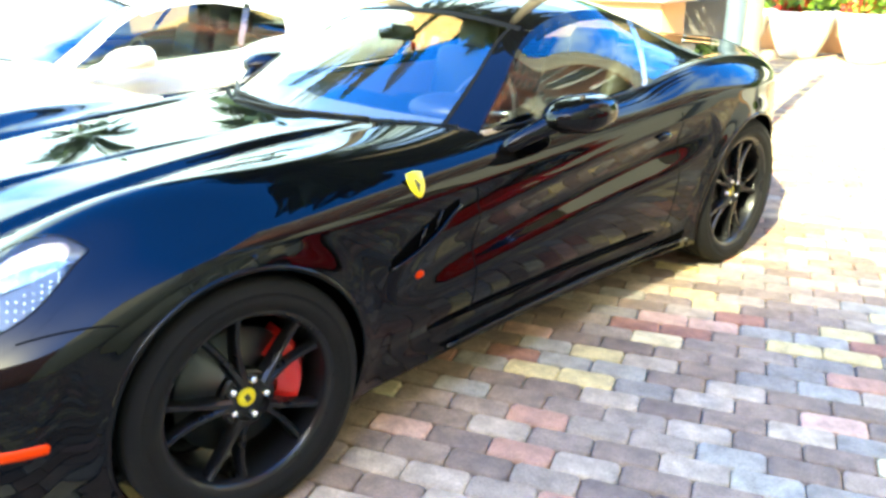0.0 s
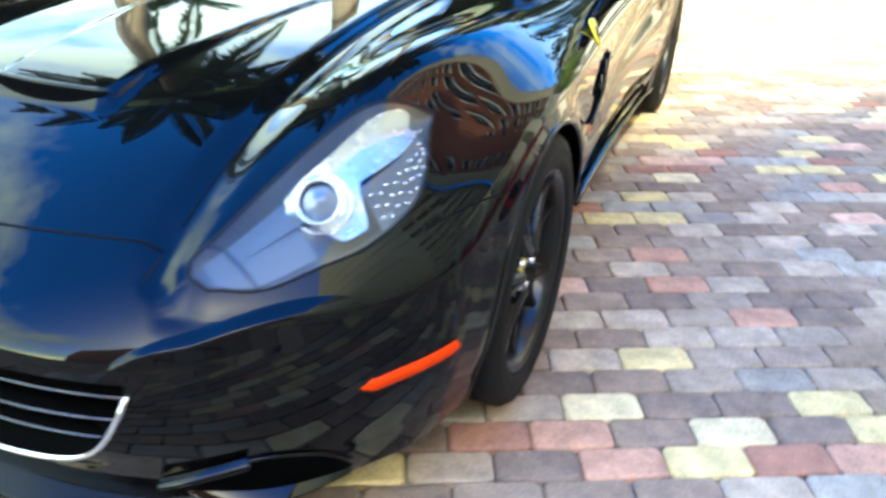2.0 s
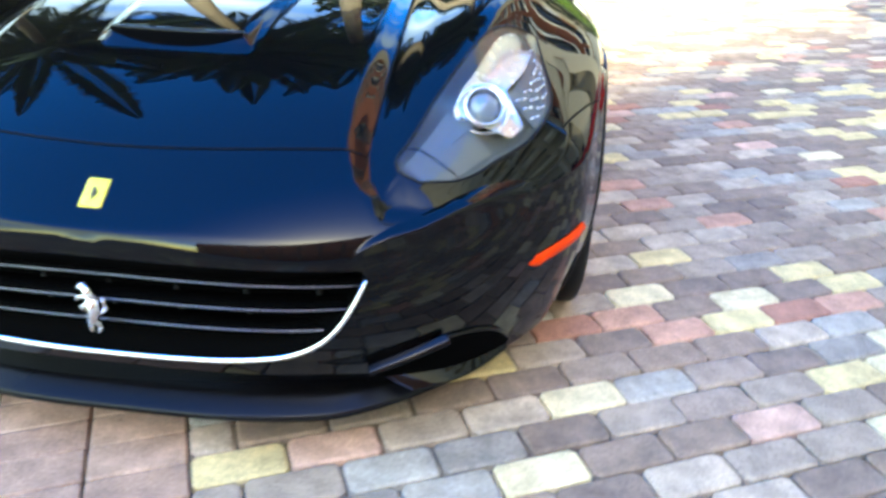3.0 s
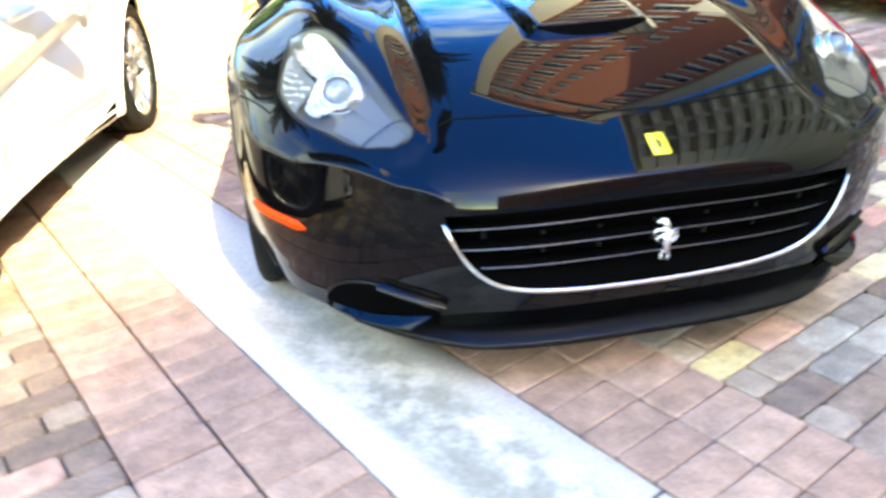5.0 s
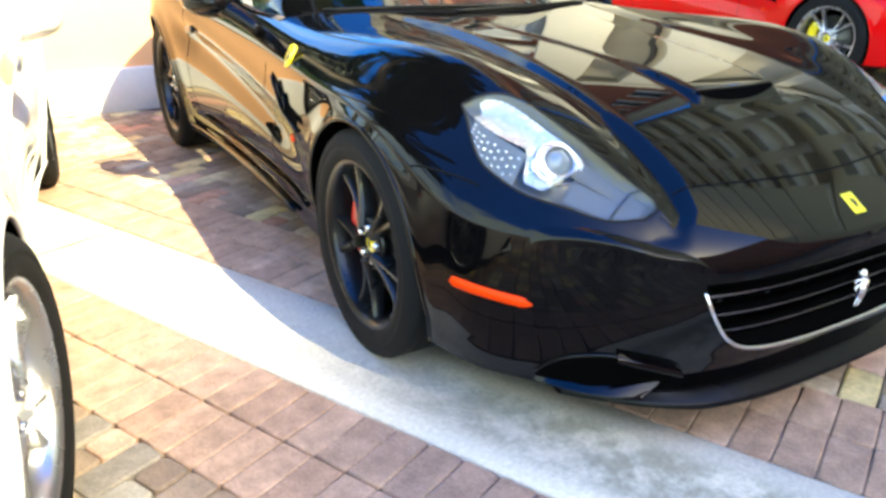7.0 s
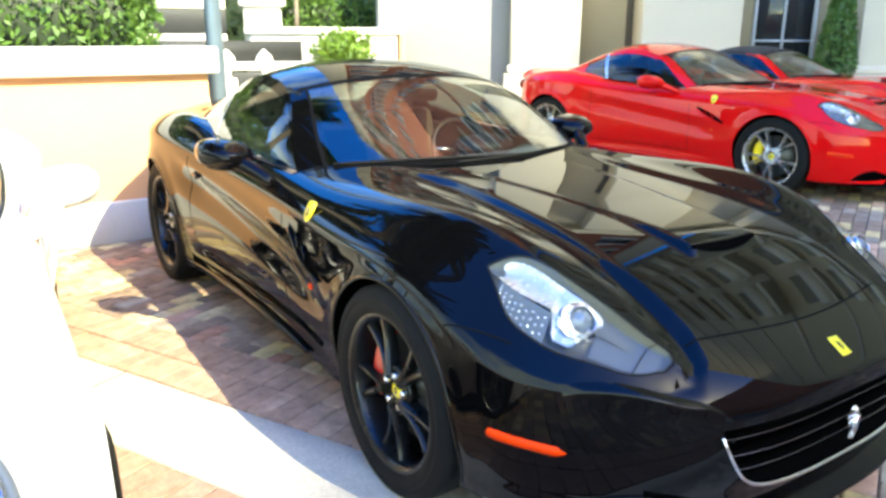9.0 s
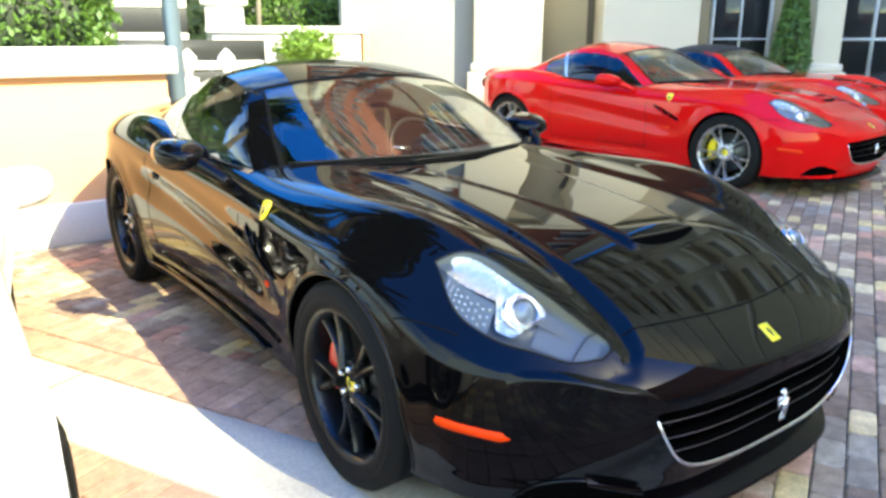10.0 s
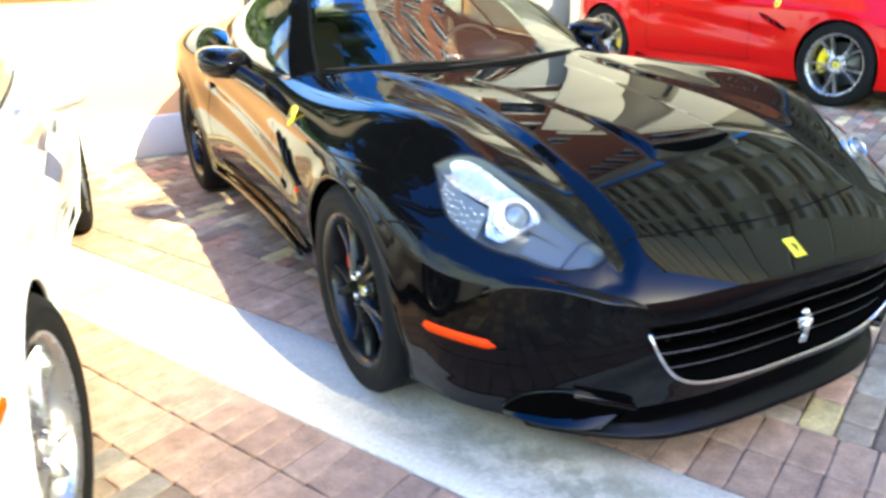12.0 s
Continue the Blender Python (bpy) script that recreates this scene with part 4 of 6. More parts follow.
far_hedge = tagged(spread("hedge", 3600, (4.55, 12.3, 1.78), (1.3, 0.5, 0.32), 0.05, leaf_green, 12, shape="box"), "clipped hedge on the terrace", "hedge", kind="stuff")
# painted shade inside the terrace hedge, as a dark box
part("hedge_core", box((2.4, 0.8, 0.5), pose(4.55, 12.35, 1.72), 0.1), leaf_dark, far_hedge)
sapling = thing("young_tree", "slim young tree with a pale trunk on the terrace", "tree", pose(3.85, 11.6, 0))
part("trunk", tube([(0, 0, 1.4), (0.02, 0, 2.2), (0.0, 0.02, 3.2)], [0.045, 0.04, 0.03], sides=8), palm_bark, sapling)
spread("crown", 1500, (0, 0, 3.1), (0.9, 0.9, 0.8), 0.06, leaf_bright, 14, parent=sapling)
woods = tagged(spread("tree_belt", 9000, (2.5, 19.0, 3.4), (9.0, 1.6, 3.2), 0.16, leaf_dark, 15, shape="box"), "dark dense trees beyond the terrace", "trees", kind="stuff")
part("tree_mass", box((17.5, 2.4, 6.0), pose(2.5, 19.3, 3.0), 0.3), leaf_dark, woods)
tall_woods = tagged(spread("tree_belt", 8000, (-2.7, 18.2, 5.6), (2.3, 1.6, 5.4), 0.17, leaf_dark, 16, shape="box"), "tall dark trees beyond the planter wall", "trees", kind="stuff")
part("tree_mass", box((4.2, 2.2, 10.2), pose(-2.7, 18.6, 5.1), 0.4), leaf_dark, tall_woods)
fence = tagged(new("wall_far"), "far low white walls with dark louvred openings", "wall", kind="structure")
fence.matrix_world = pose(0.9, 11.5, 0, 0, 0, -12)
for z, h, mat in ((0.62, 0.42, dark_metal), (0.93, 0.14, white_stucco), (1.66, 0.40, dark_metal), (1.40, 0.12, white_stucco), (2.35, 0.95, white_stucco)):
    part("course", box((3.4 if z > 1.2 else 4.6, 0.2, h), pose(-0.1 if z > 1.2 else 0.5, 0.6 * (z > 1.2), z), 0.01), mat, fence)
part("course", box((4.6, 0.2, 0.42), pose(0.5, 0.0, 0.21)), white_stucco, fence)
part("course", box((4.6, 0.2, 0.36), pose(0.5, 0.1, 1.17)), dark_metal, fence)
for k, (x, y) in enumerate(((1.79, 9.46), (2.30, 9.27))):
    urn = thing("urn", "small white stone urn", "urn", pose(x, y, 0), "white urns")
    part("pedestal", box((0.22, 0.22, 0.82), pose(0, 0, 0.41), 0.01), white_stucco, urn)
    part("bowl", lathe([(0.0, 0.82), (0.07, 0.82), (0.04, 0.88), (0.09, 0.96), (0.13, 1.08), (0.12, 1.12), (0.05, 1.20), (0.0, 1.24)], steps=20), white_stucco, urn)


# ---------------------------------------------------------------- planters seen past the car's tail
def planter(x, y, r, seed, red):
    pot = thing("planter", "large round white planter with green leaves and red flowers", "planter", pose(x, y, 0), "row of white planters")
    part("bowl", lathe([(0.0, 0.0), (r * 0.55, 0.0), (r * 0.62, 0.06), (r * 0.85, 0.30), (r, 0.56), (r * 1.04, 0.60), (r * 1.04, 0.68), (r * 0.94, 0.68), (r * 0.9, 0.60), (0.0, 0.60)], steps=40), white_stucco, pot)
    spread("foliage", 900, (0, 0, 0.92), (r * 1.1, r * 1.1, 0.36), 0.07, leaf_bright, seed, parent=pot)
    spread("red_flower", 260, (-0.2 * r, -0.4 * r, 0.80), (r * 0.6, r * 0.5, 0.18), 0.05, flower_red, seed + 1, parent=pot, label="red flowers")


for k, x in enumerate((-3.45, -2.45, -1.45, -0.45, 0.6)):
    planter(x, 11.3, 0.46, 60 + 2 * k, True)
far_wall = tagged(new("wall_planters"), "orange stucco wall with a planting recess behind the planters", "wall", kind="structure")
part("wall_body", box((6.0, 0.3, 0.55), pose(-2.2, 12.2, 0.275), 0.01), orange_stucco, far_wall)
part("wall_body", box((0.5, 0.5, 2.2), pose(-3.9, 11.2, 1.1), 0.01), orange_stucco, far_wall)

# ---------------------------------------------------------------- the sports car: its parts
def tyre_mesh(radius, width, rim):
    h, w = radius, width / 2
    prof = [(rim - 0.012, -w * 0.86), (rim + 0.006, -w * 0.96), (rim + 0.030, -w), (rim + 0.036, -w * 0.985), (rim + 0.040, -w), (h - 0.035, -w * 0.99), (h - 0.012, -w * 0.92), (h, -w * 0.78)]
    for k in (-0.45, -0.15, 0.15, 0.45):
        prof += [(h, w * (k - 0.05)), (h - 0.007, w * (k - 0.035)), (h - 0.007, w * (k + 0.035)), (h, w * (k + 0.05))]
    prof += [(h, w * 0.78), (h - 0.012, w * 0.92), (h - 0.035, w * 0.99), (rim + 0.046, w), (rim + 0.043, w * 0.985), (rim + 0.030, w * 0.985), (rim + 0.027, w), (rim + 0.006, w * 0.96), (rim - 0.012, w * 0.86)]
    return lathe(prof, steps=72)


def spoke_mesh(rim, face, lean):
    """One tapering spoke from the hub to the rim; its face stands at height 'face'."""
    bm = bmesh.new()
    rows = []
    for u in np.linspace(0, 1, 9):
        r = 0.055 + (rim - 0.068) * u
        a = lean * (0.35 + 0.65 * u)
        w = 0.0120 + 0.005 * abs(u - 0.5) - 0.002 * u
        depth = 0.050 - 0.02 * u
        z = face - 0.035 * (1 - (2 * u - 1) ** 2) * 0.35 - 0.012 * u
        c, s = math.cos(a), math.sin(a)
        ring = []
        for dx, dz in ((-w, -depth), (-w, -0.010), (-w * 0.45, 0.0), (w * 0.45, 0.0), (w, -0.010), (w, -depth)):
            ring.append(bm.verts.new((r * c - dx * s, r * s + dx * c, z + dz)))
        rows.append(ring)
    for a, b in zip(rows, rows[1:]):
        for k in range(6):
            bm.faces.new((a[k], b[k], b[(k + 1) % 6], a[(k + 1) % 6]))
    bm.faces.new(rows[0])
    bm.faces.new(rows[-1][::-1])
    bmesh.ops.recalc_face_normals(bm, faces=bm.faces)
    return bm


def wheel(parent, m, radius, width, alloy, caliper, spin, cap=badge_yellow):
    """A wheel whose outer face looks along its own z, with its brake behind it."""
    rim = radius - 0.083
    w = width / 2
    hub = new("wheel")
    hub.empty_display_size = 0.05
    hub.parent, hub.matrix_basis = parent, m
    part("tyre", tyre_mesh(radius, width, rim), rubber, hub, "black low-profile tyre")
    part("rim", lathe([(rim - 0.012, -w * 0.86), (rim - 0.03, -w * 0.8), (rim - 0.034, 0.2 * w), (rim - 0.026, w * 0.72), (rim - 0.018, w * 0.86), (rim + 0.002, w * 0.92), (rim + 0.004, w * 0.86)], steps=72), alloy, hub)
    face = w * 0.80
    for k in range(5):
        for lean in (-0.235, 0.235):
            sp = part("spoke", spoke_mesh(rim, face, lean), alloy, hub, angle=35)
            sp.matrix_basis = pose(0, 0, 0, 0, 0, spin + 72 * k)
    part("hub", lathe([(0.0, face - 0.03), (0.060, face - 0.03), (0.078, face - 0.02), (0.078, face - 0.055), (0.0, face - 0.055)], steps=32), alloy, hub)
    part("centre_cap", lathe([(0.0, face - 0.022), (0.021, face - 0.023), (0.026, face - 0.026), (0.028, face - 0.034)], steps=32), cap, hub, "yellow centre cap" if cap is badge_yellow else "")
    part("cap_mark", box((0.014, 0.022, 0.003), pose(0, 0, face - 0.0225, 0, 0, 20), 0.001), badge_black, hub)
    for k in range(5):
        a = radians(spin + 36 + 72 * k)
        part("wheel_bolt", lathe([(0.0, face - 0.010), (0.008, face - 0.011), (0.011, face - 0.017), (0.011, face - 0.035)], pose(0.053 * math.cos(a), 0.053 * math.sin(a), 0), 10), chrome, hub, "chrome bolt")
    part("brake_disc", lathe([(0.06, -0.01), (0.175, -0.01), (0.178, 0.0), (0.175, 0.012), (0.06, 0.012), (0.06, 0.03), (0.0, 0.03)], steps=48), disc_steel, hub)
    bm = bmesh.new()
    rows = []
    for a in np.linspace(-0.62, 0.62, 13):
        full = 1 - (abs(a) / 0.7) ** 6
        c, s = math.cos(a), math.sin(a)
        rows.append([(r * c, r * s, z) for r, z in ((0.118, -0.04), (0.112, 0.02 + 0.018 * full), (0.135, 0.030 + 0.022 * full), (0.180, 0.030 + 0.022 * full), (0.198, 0.018 + 0.014 * full), (0.200, -0.04))])
    grid(rows, bm)
    for r in (rows[0], rows[-1]):
        bm.faces.new([bm.verts.new(v) for v in r])
    bmesh.ops.remove_doubles(bm, verts=bm.verts, dist=0.0005)
    bmesh.ops.recalc_face_normals(bm, faces=bm.faces)
    cal = part("brake_caliper", bm, caliper, hub, "painted brake caliper", angle=40)
    cal.matrix_basis = pose(0, 0, 0, 0, 0, 0)
    return hub


def shield(size):
    """A shield with its point down, in its own xy plane, raised and rounded."""
    w, h = size
    pts = [(-0.5, 0.42), (-0.25, 0.47), (0, 0.5), (0.25, 0.47), (0.5, 0.42), (0.5, 0.1), (0.44, -0.12), (0.3, -0.32), (0.12, -0.46), (0, -0.5), (-0.12, -0.46), (-0.3, -0.32), (-0.44, -0.12), (-0.5, 0.1)]
    bm = bmesh.new()
    a = [bm.verts.new((x * w, y * h, 0)) for x, y in pts]
    b = [bm.verts.new((x * w, y * h, 0.003)) for x, y in pts]
    c = [bm.verts.new((x * w * 0.93, y * h * 0.95, 0.0045)) for x, y in pts]
    for p, q in ((a, b), (b, c)):
        for k in range(len(pts)):
            bm.faces.new((p[k], p[(k + 1) % len(pts)], q[(k + 1) % len(pts)], q[k]))
    bm.faces.new(c)
    bmesh.ops.recalc_face_normals(bm, faces=bm.faces)
    return bm


def rearing(scale, bm=None):
    """A small standing emblem of plain limbs, in its own xy plane."""
    bm = bm or bmesh.new()
    limbs = (((-0.02, -0.28), (0.02, 0.12), 0.085, 0.10), ((0.02, 0.10), (-0.09, 0.34), 0.085, 0.05), ((-0.09, 0.34), (-0.20, 0.27), 0.05, 0.03), ((0.0, 0.12), (-0.22, 0.13), 0.04, 0.022),
             ((-0.22, 0.13), (-0.25, 0.03), 0.024, 0.016), ((0.0, 0.05), (-0.2, -0.04), 0.036, 0.02), ((-0.2, -0.04), (-0.16, -0.13), 0.022, 0.016), ((0.0, -0.25), (0.06, -0.40), 0.055, 0.025),
             ((0.06, -0.40), (0.02, -0.50), 0.024, 0.018), ((-0.03, -0.26), (-0.10, -0.38), 0.05, 0.025), ((-0.10, -0.38), (-0.08, -0.49), 0.024, 0.018), ((0.05, -0.2), (0.2, -0.05), 0.025, 0.03), ((0.2, -0.05), (0.16, 0.12), 0.03, 0.01))
    for a, b, ra, rb in limbs:
        tube([(a[0] * scale, a[1] * scale, 0.35 * ra * scale), (b[0] * scale, b[1] * scale, 0.35 * ra * scale)], [ra * scale, rb * scale], bm, 8)
    return bm


def car_skin_paint(car):
    return [o for o in car.children if o.name.startswith("bonnet")][0].data.materials[0]


def headlight(car, side):
    """The glazed lamp: bowl, lens, reflector, rows of small diodes, glass and its black gasket."""
    fx = lambda x, y, dz=0.0: (side * x, y, float(top(x, y)) + dz)
    A, B = np.linspace(0.004, 0.996, 41), np.linspace(-1, 1, 21)
    glass = np.array([[fx(*lamp_point(a, b), 0.0025) for b in B] for a in A])
    lamp = part("headlight", grid(glass, flip=side > 0), lamp_glass, car, "clear drop-shaped headlight glass")
    bowl = np.array([[fx(*lamp_point(a, 0.97 * b), -0.001 - 0.050 * (1 - b ** 4) * math.sin(math.pi * a) ** 0.6) for b in B] for a in A])
    part("bowl", grid(bowl, flip=side > 0), lamp_bowl, lamp, "grey lamp bowl")
    # painted edge of the wing round the lamp's opening
    loop = np.array([lamp_point(a, 1) for a in np.linspace(0, 1, 61)] + [lamp_point(a, -1) for a in np.linspace(1, 0, 61)[1:-1]])
    along = np.roll(loop, -2, 0) - np.roll(loop, 2, 0)
    away = np.stack((along[:, 1], -along[:, 0]), 1) / np.linalg.norm(along, axis=1)[:, None]
    mid = loop.mean(0)
    away *= np.sign(((loop - mid) * away).sum())
    rows = []
    for d in np.linspace(-0.002, 0.036, 8):
        q = loop + away * d
        q = np.concatenate((q, q[:1]))
        rows.append([fx(x, y, 0.0016 - 0.030 * max(d, 0)) for x, y in q])
    part("lamp_surround", grid(rows, flip=(side > 0)), car_skin_paint(car), car)
    ring = [lamp_point(a, 1) for a in A] + [lamp_point(a, -1) for a in A[::-1]]
    part("gasket", tube([fx(x, y, 0.0005) for x, y in ring], 0.0034, sides=6, closed=True), black_plastic, lamp, "black rubber gasket")
    # bright reflector running from the top down round the lens
    def refl_edges(a):
        near = math.sqrt(max(0.02, min(1.0, (a - 0.355) / 0.10)))
        return -0.88 + 0.50 * float(step(0.95, 0.50, a)) + 0.35 * (1 - near), (0.34 + 0.46 * float(step(0.60, 0.54, a))) * near
    refl = np.array([[fx(*lamp_point(a, lo + (hi - lo) * k), -0.010 - 0.016 * math.sin(math.pi * k)) for lo, hi in (refl_edges(a),) for k in np.linspace(0, 1, 13)] for a in np.linspace(0.358, 0.965, 41)])
    part("reflector", grid(refl, flip=side > 0), lamp_silver, lamp, "bright silver reflector")
    refl = np.array([[fx(*lamp_point(a, b), -0.014 - 0.02 * math.sin(math.pi * a)) for b in np.linspace(-0.55, 0.72, 9)] for a in np.linspace(0.06, 0.37, 13)])
    part("reflector", grid(refl, flip=side > 0), lamp_grey, lamp)
    plate = np.array([[fx(*lamp_point(a, b), -0.010) for b in np.linspace(0.40 - 0.2 * (a - 0.6), 0.93, 7)] for a in np.linspace(0.585, 0.90, 13)])
    part("diode_plate", grid(plate, flip=side > 0), lamp_dark, lamp, "dark plate with rows of small diodes")
    bm = bmesh.new()
    for i, a in enumerate(np.linspace(0.61, 0.88, 9)):
        for b in (0.54, 0.68, 0.82):
            x, y = lamp_point(a, b + (0.05 if i % 2 else 0))
            bmesh.ops.create_icosphere(bm, subdivisions=1, radius=0.0048, matrix=Matrix.Translation(fx(x, y, -0.008)))
    part("diode", bm, chrome, lamp)
    wedge = np.array([[fx(*lamp_point(a, b), -0.010 - 0.016 * (1 - ((b - 0.1) / 0.5) ** 2)) for b in np.linspace(0.06, 0.20 + 0.4 * (a - 0.13), 9)] for a in np.linspace(0.13, 0.40, 15)])
    part("reflector", grid(wedge, flip=side > 0), lamp_grey, lamp, "grey wedge below the lens")
    part("tip_divider", tube([fx(*lamp_point(0.125 + 0.03 * b, b), -0.003) for b in np.linspace(-0.97, 0.97, 11)], 0.0022, sides=6), black_plastic, lamp)
    c = Vector(fx(0.672, -0.548, -0.030))
    m = Matrix.Translation(c) @ Vector((side * 0.18, -0.8, 0.62)).to_track_quat("Z", "Y").to_matrix().to_4x4() @ Matrix.Diagonal((0.78, 0.78, 1.0, 1.0))
    part("lens_ring", lathe([(0.045, -0.02), (0.046, 0.028), (0.048, 0.033), (0.051, 0.033), (0.053, 0.028), (0.054, -0.02)], m, 40), chrome, lamp, "chrome lens ring")
    part("lens", lathe([(0.0, 0.044), (0.014, 0.042), (0.028, 0.036), (0.039, 0.026), (0.045, 0.014)], m, 32), projector_glass, lamp, "clear projector lens")
    part("lens_ring", lathe([(0.064, -0.02), (0.067, 0.016), (0.070, 0.016), (0.071, -0.02)], m, 40), lamp_chrome, lamp)
    return lamp


projector_glass = material("projector_glass", (0.10, 0.13, 0.17), 0.03, 0.0, Coat_Weight=1.0)


def mirror(car, side, paint):
    """A door mirror: a rounded shell on an arm that rises from the door's front corner."""
    arm = np.array([(0.862, 1.020, 0.815), (0.882, 1.050, 0.838), (0.905, 1.095, 0.868), (0.940, 1.150, 0.902), (0.975, 1.215, 0.920)])
    bm = tube([(side * x, y, z) for x, y, z in arm], [0.018, 0.031, 0.034, 0.038, 0.046], sides=14)
    for v in bm.verts:
        v.co.z = 0.865 + (v.co.z - 0.865) * 0.85
    holder = part("door_mirror", bm, paint, car, "glossy door mirror on an arm")
    bm = bmesh.new()
    rows = []
    for u in np.linspace(0, 1, 15):
        d = -0.105 + 0.20 * u
        r = math.sin(math.pi * min(0.5, 0.06 + 0.62 * u)) ** 0.7
        if u > 0.93:
            r *= 0.96
        ring = []
        for k in range(24):
            a = k * math.tau / 24
            ex = math.copysign(abs(math.cos(a)) ** 0.75, math.cos(a)) * 0.118 * r
            ez = math.copysign(abs(math.sin(a)) ** 0.8, math.sin(a)) * 0.066 * r
            ring.append((side * (0.985 + ex * 0.97 - 0.15 * d), 1.235 + d + 0.22 * ex, 0.925 + ez + 0.10 * ex))
        ring.append(ring[0])
        rows.append(ring)
    grid(rows, bm)
    bmesh.ops.remove_doubles(bm, verts=bm.verts, dist=0.0004)
    bmesh.ops.holes_fill(bm, edges=[e for e in bm.edges if e.is_boundary], sides=30)
    bmesh.ops.recalc_face_normals(bm, faces=bm.faces)
    part("mirror_shell", bm, paint, holder, angle=60)
    part("mirror_glass", box((0.17, 0.004, 0.10), pose(side * 0.972, 1.333, 0.925, 0, 0, side * 12), 0.02), chrome, holder, "mirror glass")


def seat(car, x, leather):
    s = part("seat", box((0.46, 0.50, 0.16), pose(x, 1.72, 0.40, 6), 0.06, segments=4), leather, car, "leather bucket seat")
    part("backrest", box((0.46, 0.15, 0.60), pose(x, 2.06, 0.70, -17), 0.06, segments=4), leather, s)
    part("headrest", box((0.24, 0.09, 0.16), pose(x, 2.17, 1.04, -14), 0.04, segments=4), leather, s)


def cabin(car, leather):
    """Dashboard, wheel, seats and floor behind the glass."""
    rows = [[(x, y - 0.45 * (1 - (abs(x) / 0.74) ** 2) * (1 - u), z - 0.02 * abs(x)) for x in np.linspace(-0.74, 0.74, 25)] for u, y, z in ((0, 1.05, 0.845), (0.3, 1.12, 0.875), (0.6, 1.25, 0.865), (0.85, 1.33, 0.80), (1, 1.32, 0.55), (1, 1.2, 0.35))]
    part("dashboard", grid(rows, flip=True), dash_grey, car, "grey leather dashboard")
    part("instrument_hood", blob(pose(0.36, 1.24, 0.87) @ Matrix.Diagonal((0.17, 0.13, 0.06, 1))), leather_black, car)
    ring = [Vector((0.36 + 0.175 * math.cos(a), 0, 0.175 * math.sin(a))) for a in np.linspace(0, math.tau, 40, endpoint=False)]
    m = Matrix.Translation((0.36, 1.44, 0.82)) @ Matrix.Rotation(radians(-24), 4, "X") @ Matrix.Translation((-0.36, 0, 0))
    w = part("steering_wheel", tube([m @ p for p in ring], 0.014, closed=True), leather_black, car, "black steering wheel")
    part("wheel_hub", blob(m @ pose(0.36, 0, 0) @ Matrix.Diagonal((0.06, 0.03, 0.055, 1))), leather_black, w)
    for a in (0.15, math.pi - 0.15, -math.pi / 2):
        part("wheel_spoke", tube([m @ Vector((0.36, 0, 0)), m @ Vector((0.36 + 0.17 * math.cos(a), 0, 0.17 * math.sin(a)))], 0.012), satin_metal, w)
    for x in (0.37, -0.37):
        seat(car, x, leather)
    part("cabin_floor", box((1.5, 2.0, 0.04), pose(0, 1.95, 0.22), 0.01), leather_black, car)
    part("centre_tunnel", box((0.24, 1.3, 0.30), pose(0, 1.7, 0.38), 0.05), leather_black, car)
    part("rear_shelf", box((1.35, 0.5, 0.30), pose(0, 2.55, 0.72), 0.06), leather_black, car)
    for x in (-0.78, 0.78):
        part("door_card", box((0.04, 1.5, 0.6), pose(x, 1.75, 0.58), 0.015), leather, car)
    rm = part("interior_mirror", box((0.22, 0.025, 0.06), pose(0, 1.30, 1.135, 10), 0.02), black_plastic, car)
    part("mirror_stalk", tube([(0, 1.27, 1.175), (0, 1.29, 1.14)], 0.008), black_plastic, rm)


def wiper(car, pts):
    line = [Vector((x, y, z)) for x, y, z in pts]
    many = [line[0].lerp(line[1], k / 6) for k in range(6)] + [line[1].lerp(line[2], k / 6) for k in range(7)]
    w = part("wiper", tube(many, 0.0065, sides=6), black_plastic, car, "black wiper arm")
    part("wiper_blade", tube([p - Vector((0, -0.004, 0.008)) for p in many], 0.005, sides=6), rubber, w)
    return w


def screen_point(x, up):
    """A place on the windscreen, x from the middle, up 0..1 from foot to top."""
    t = 0.33 * up
    f = x / float(RAIL[0](t))
    return shell(t, f)


PANELS = skin_panels()


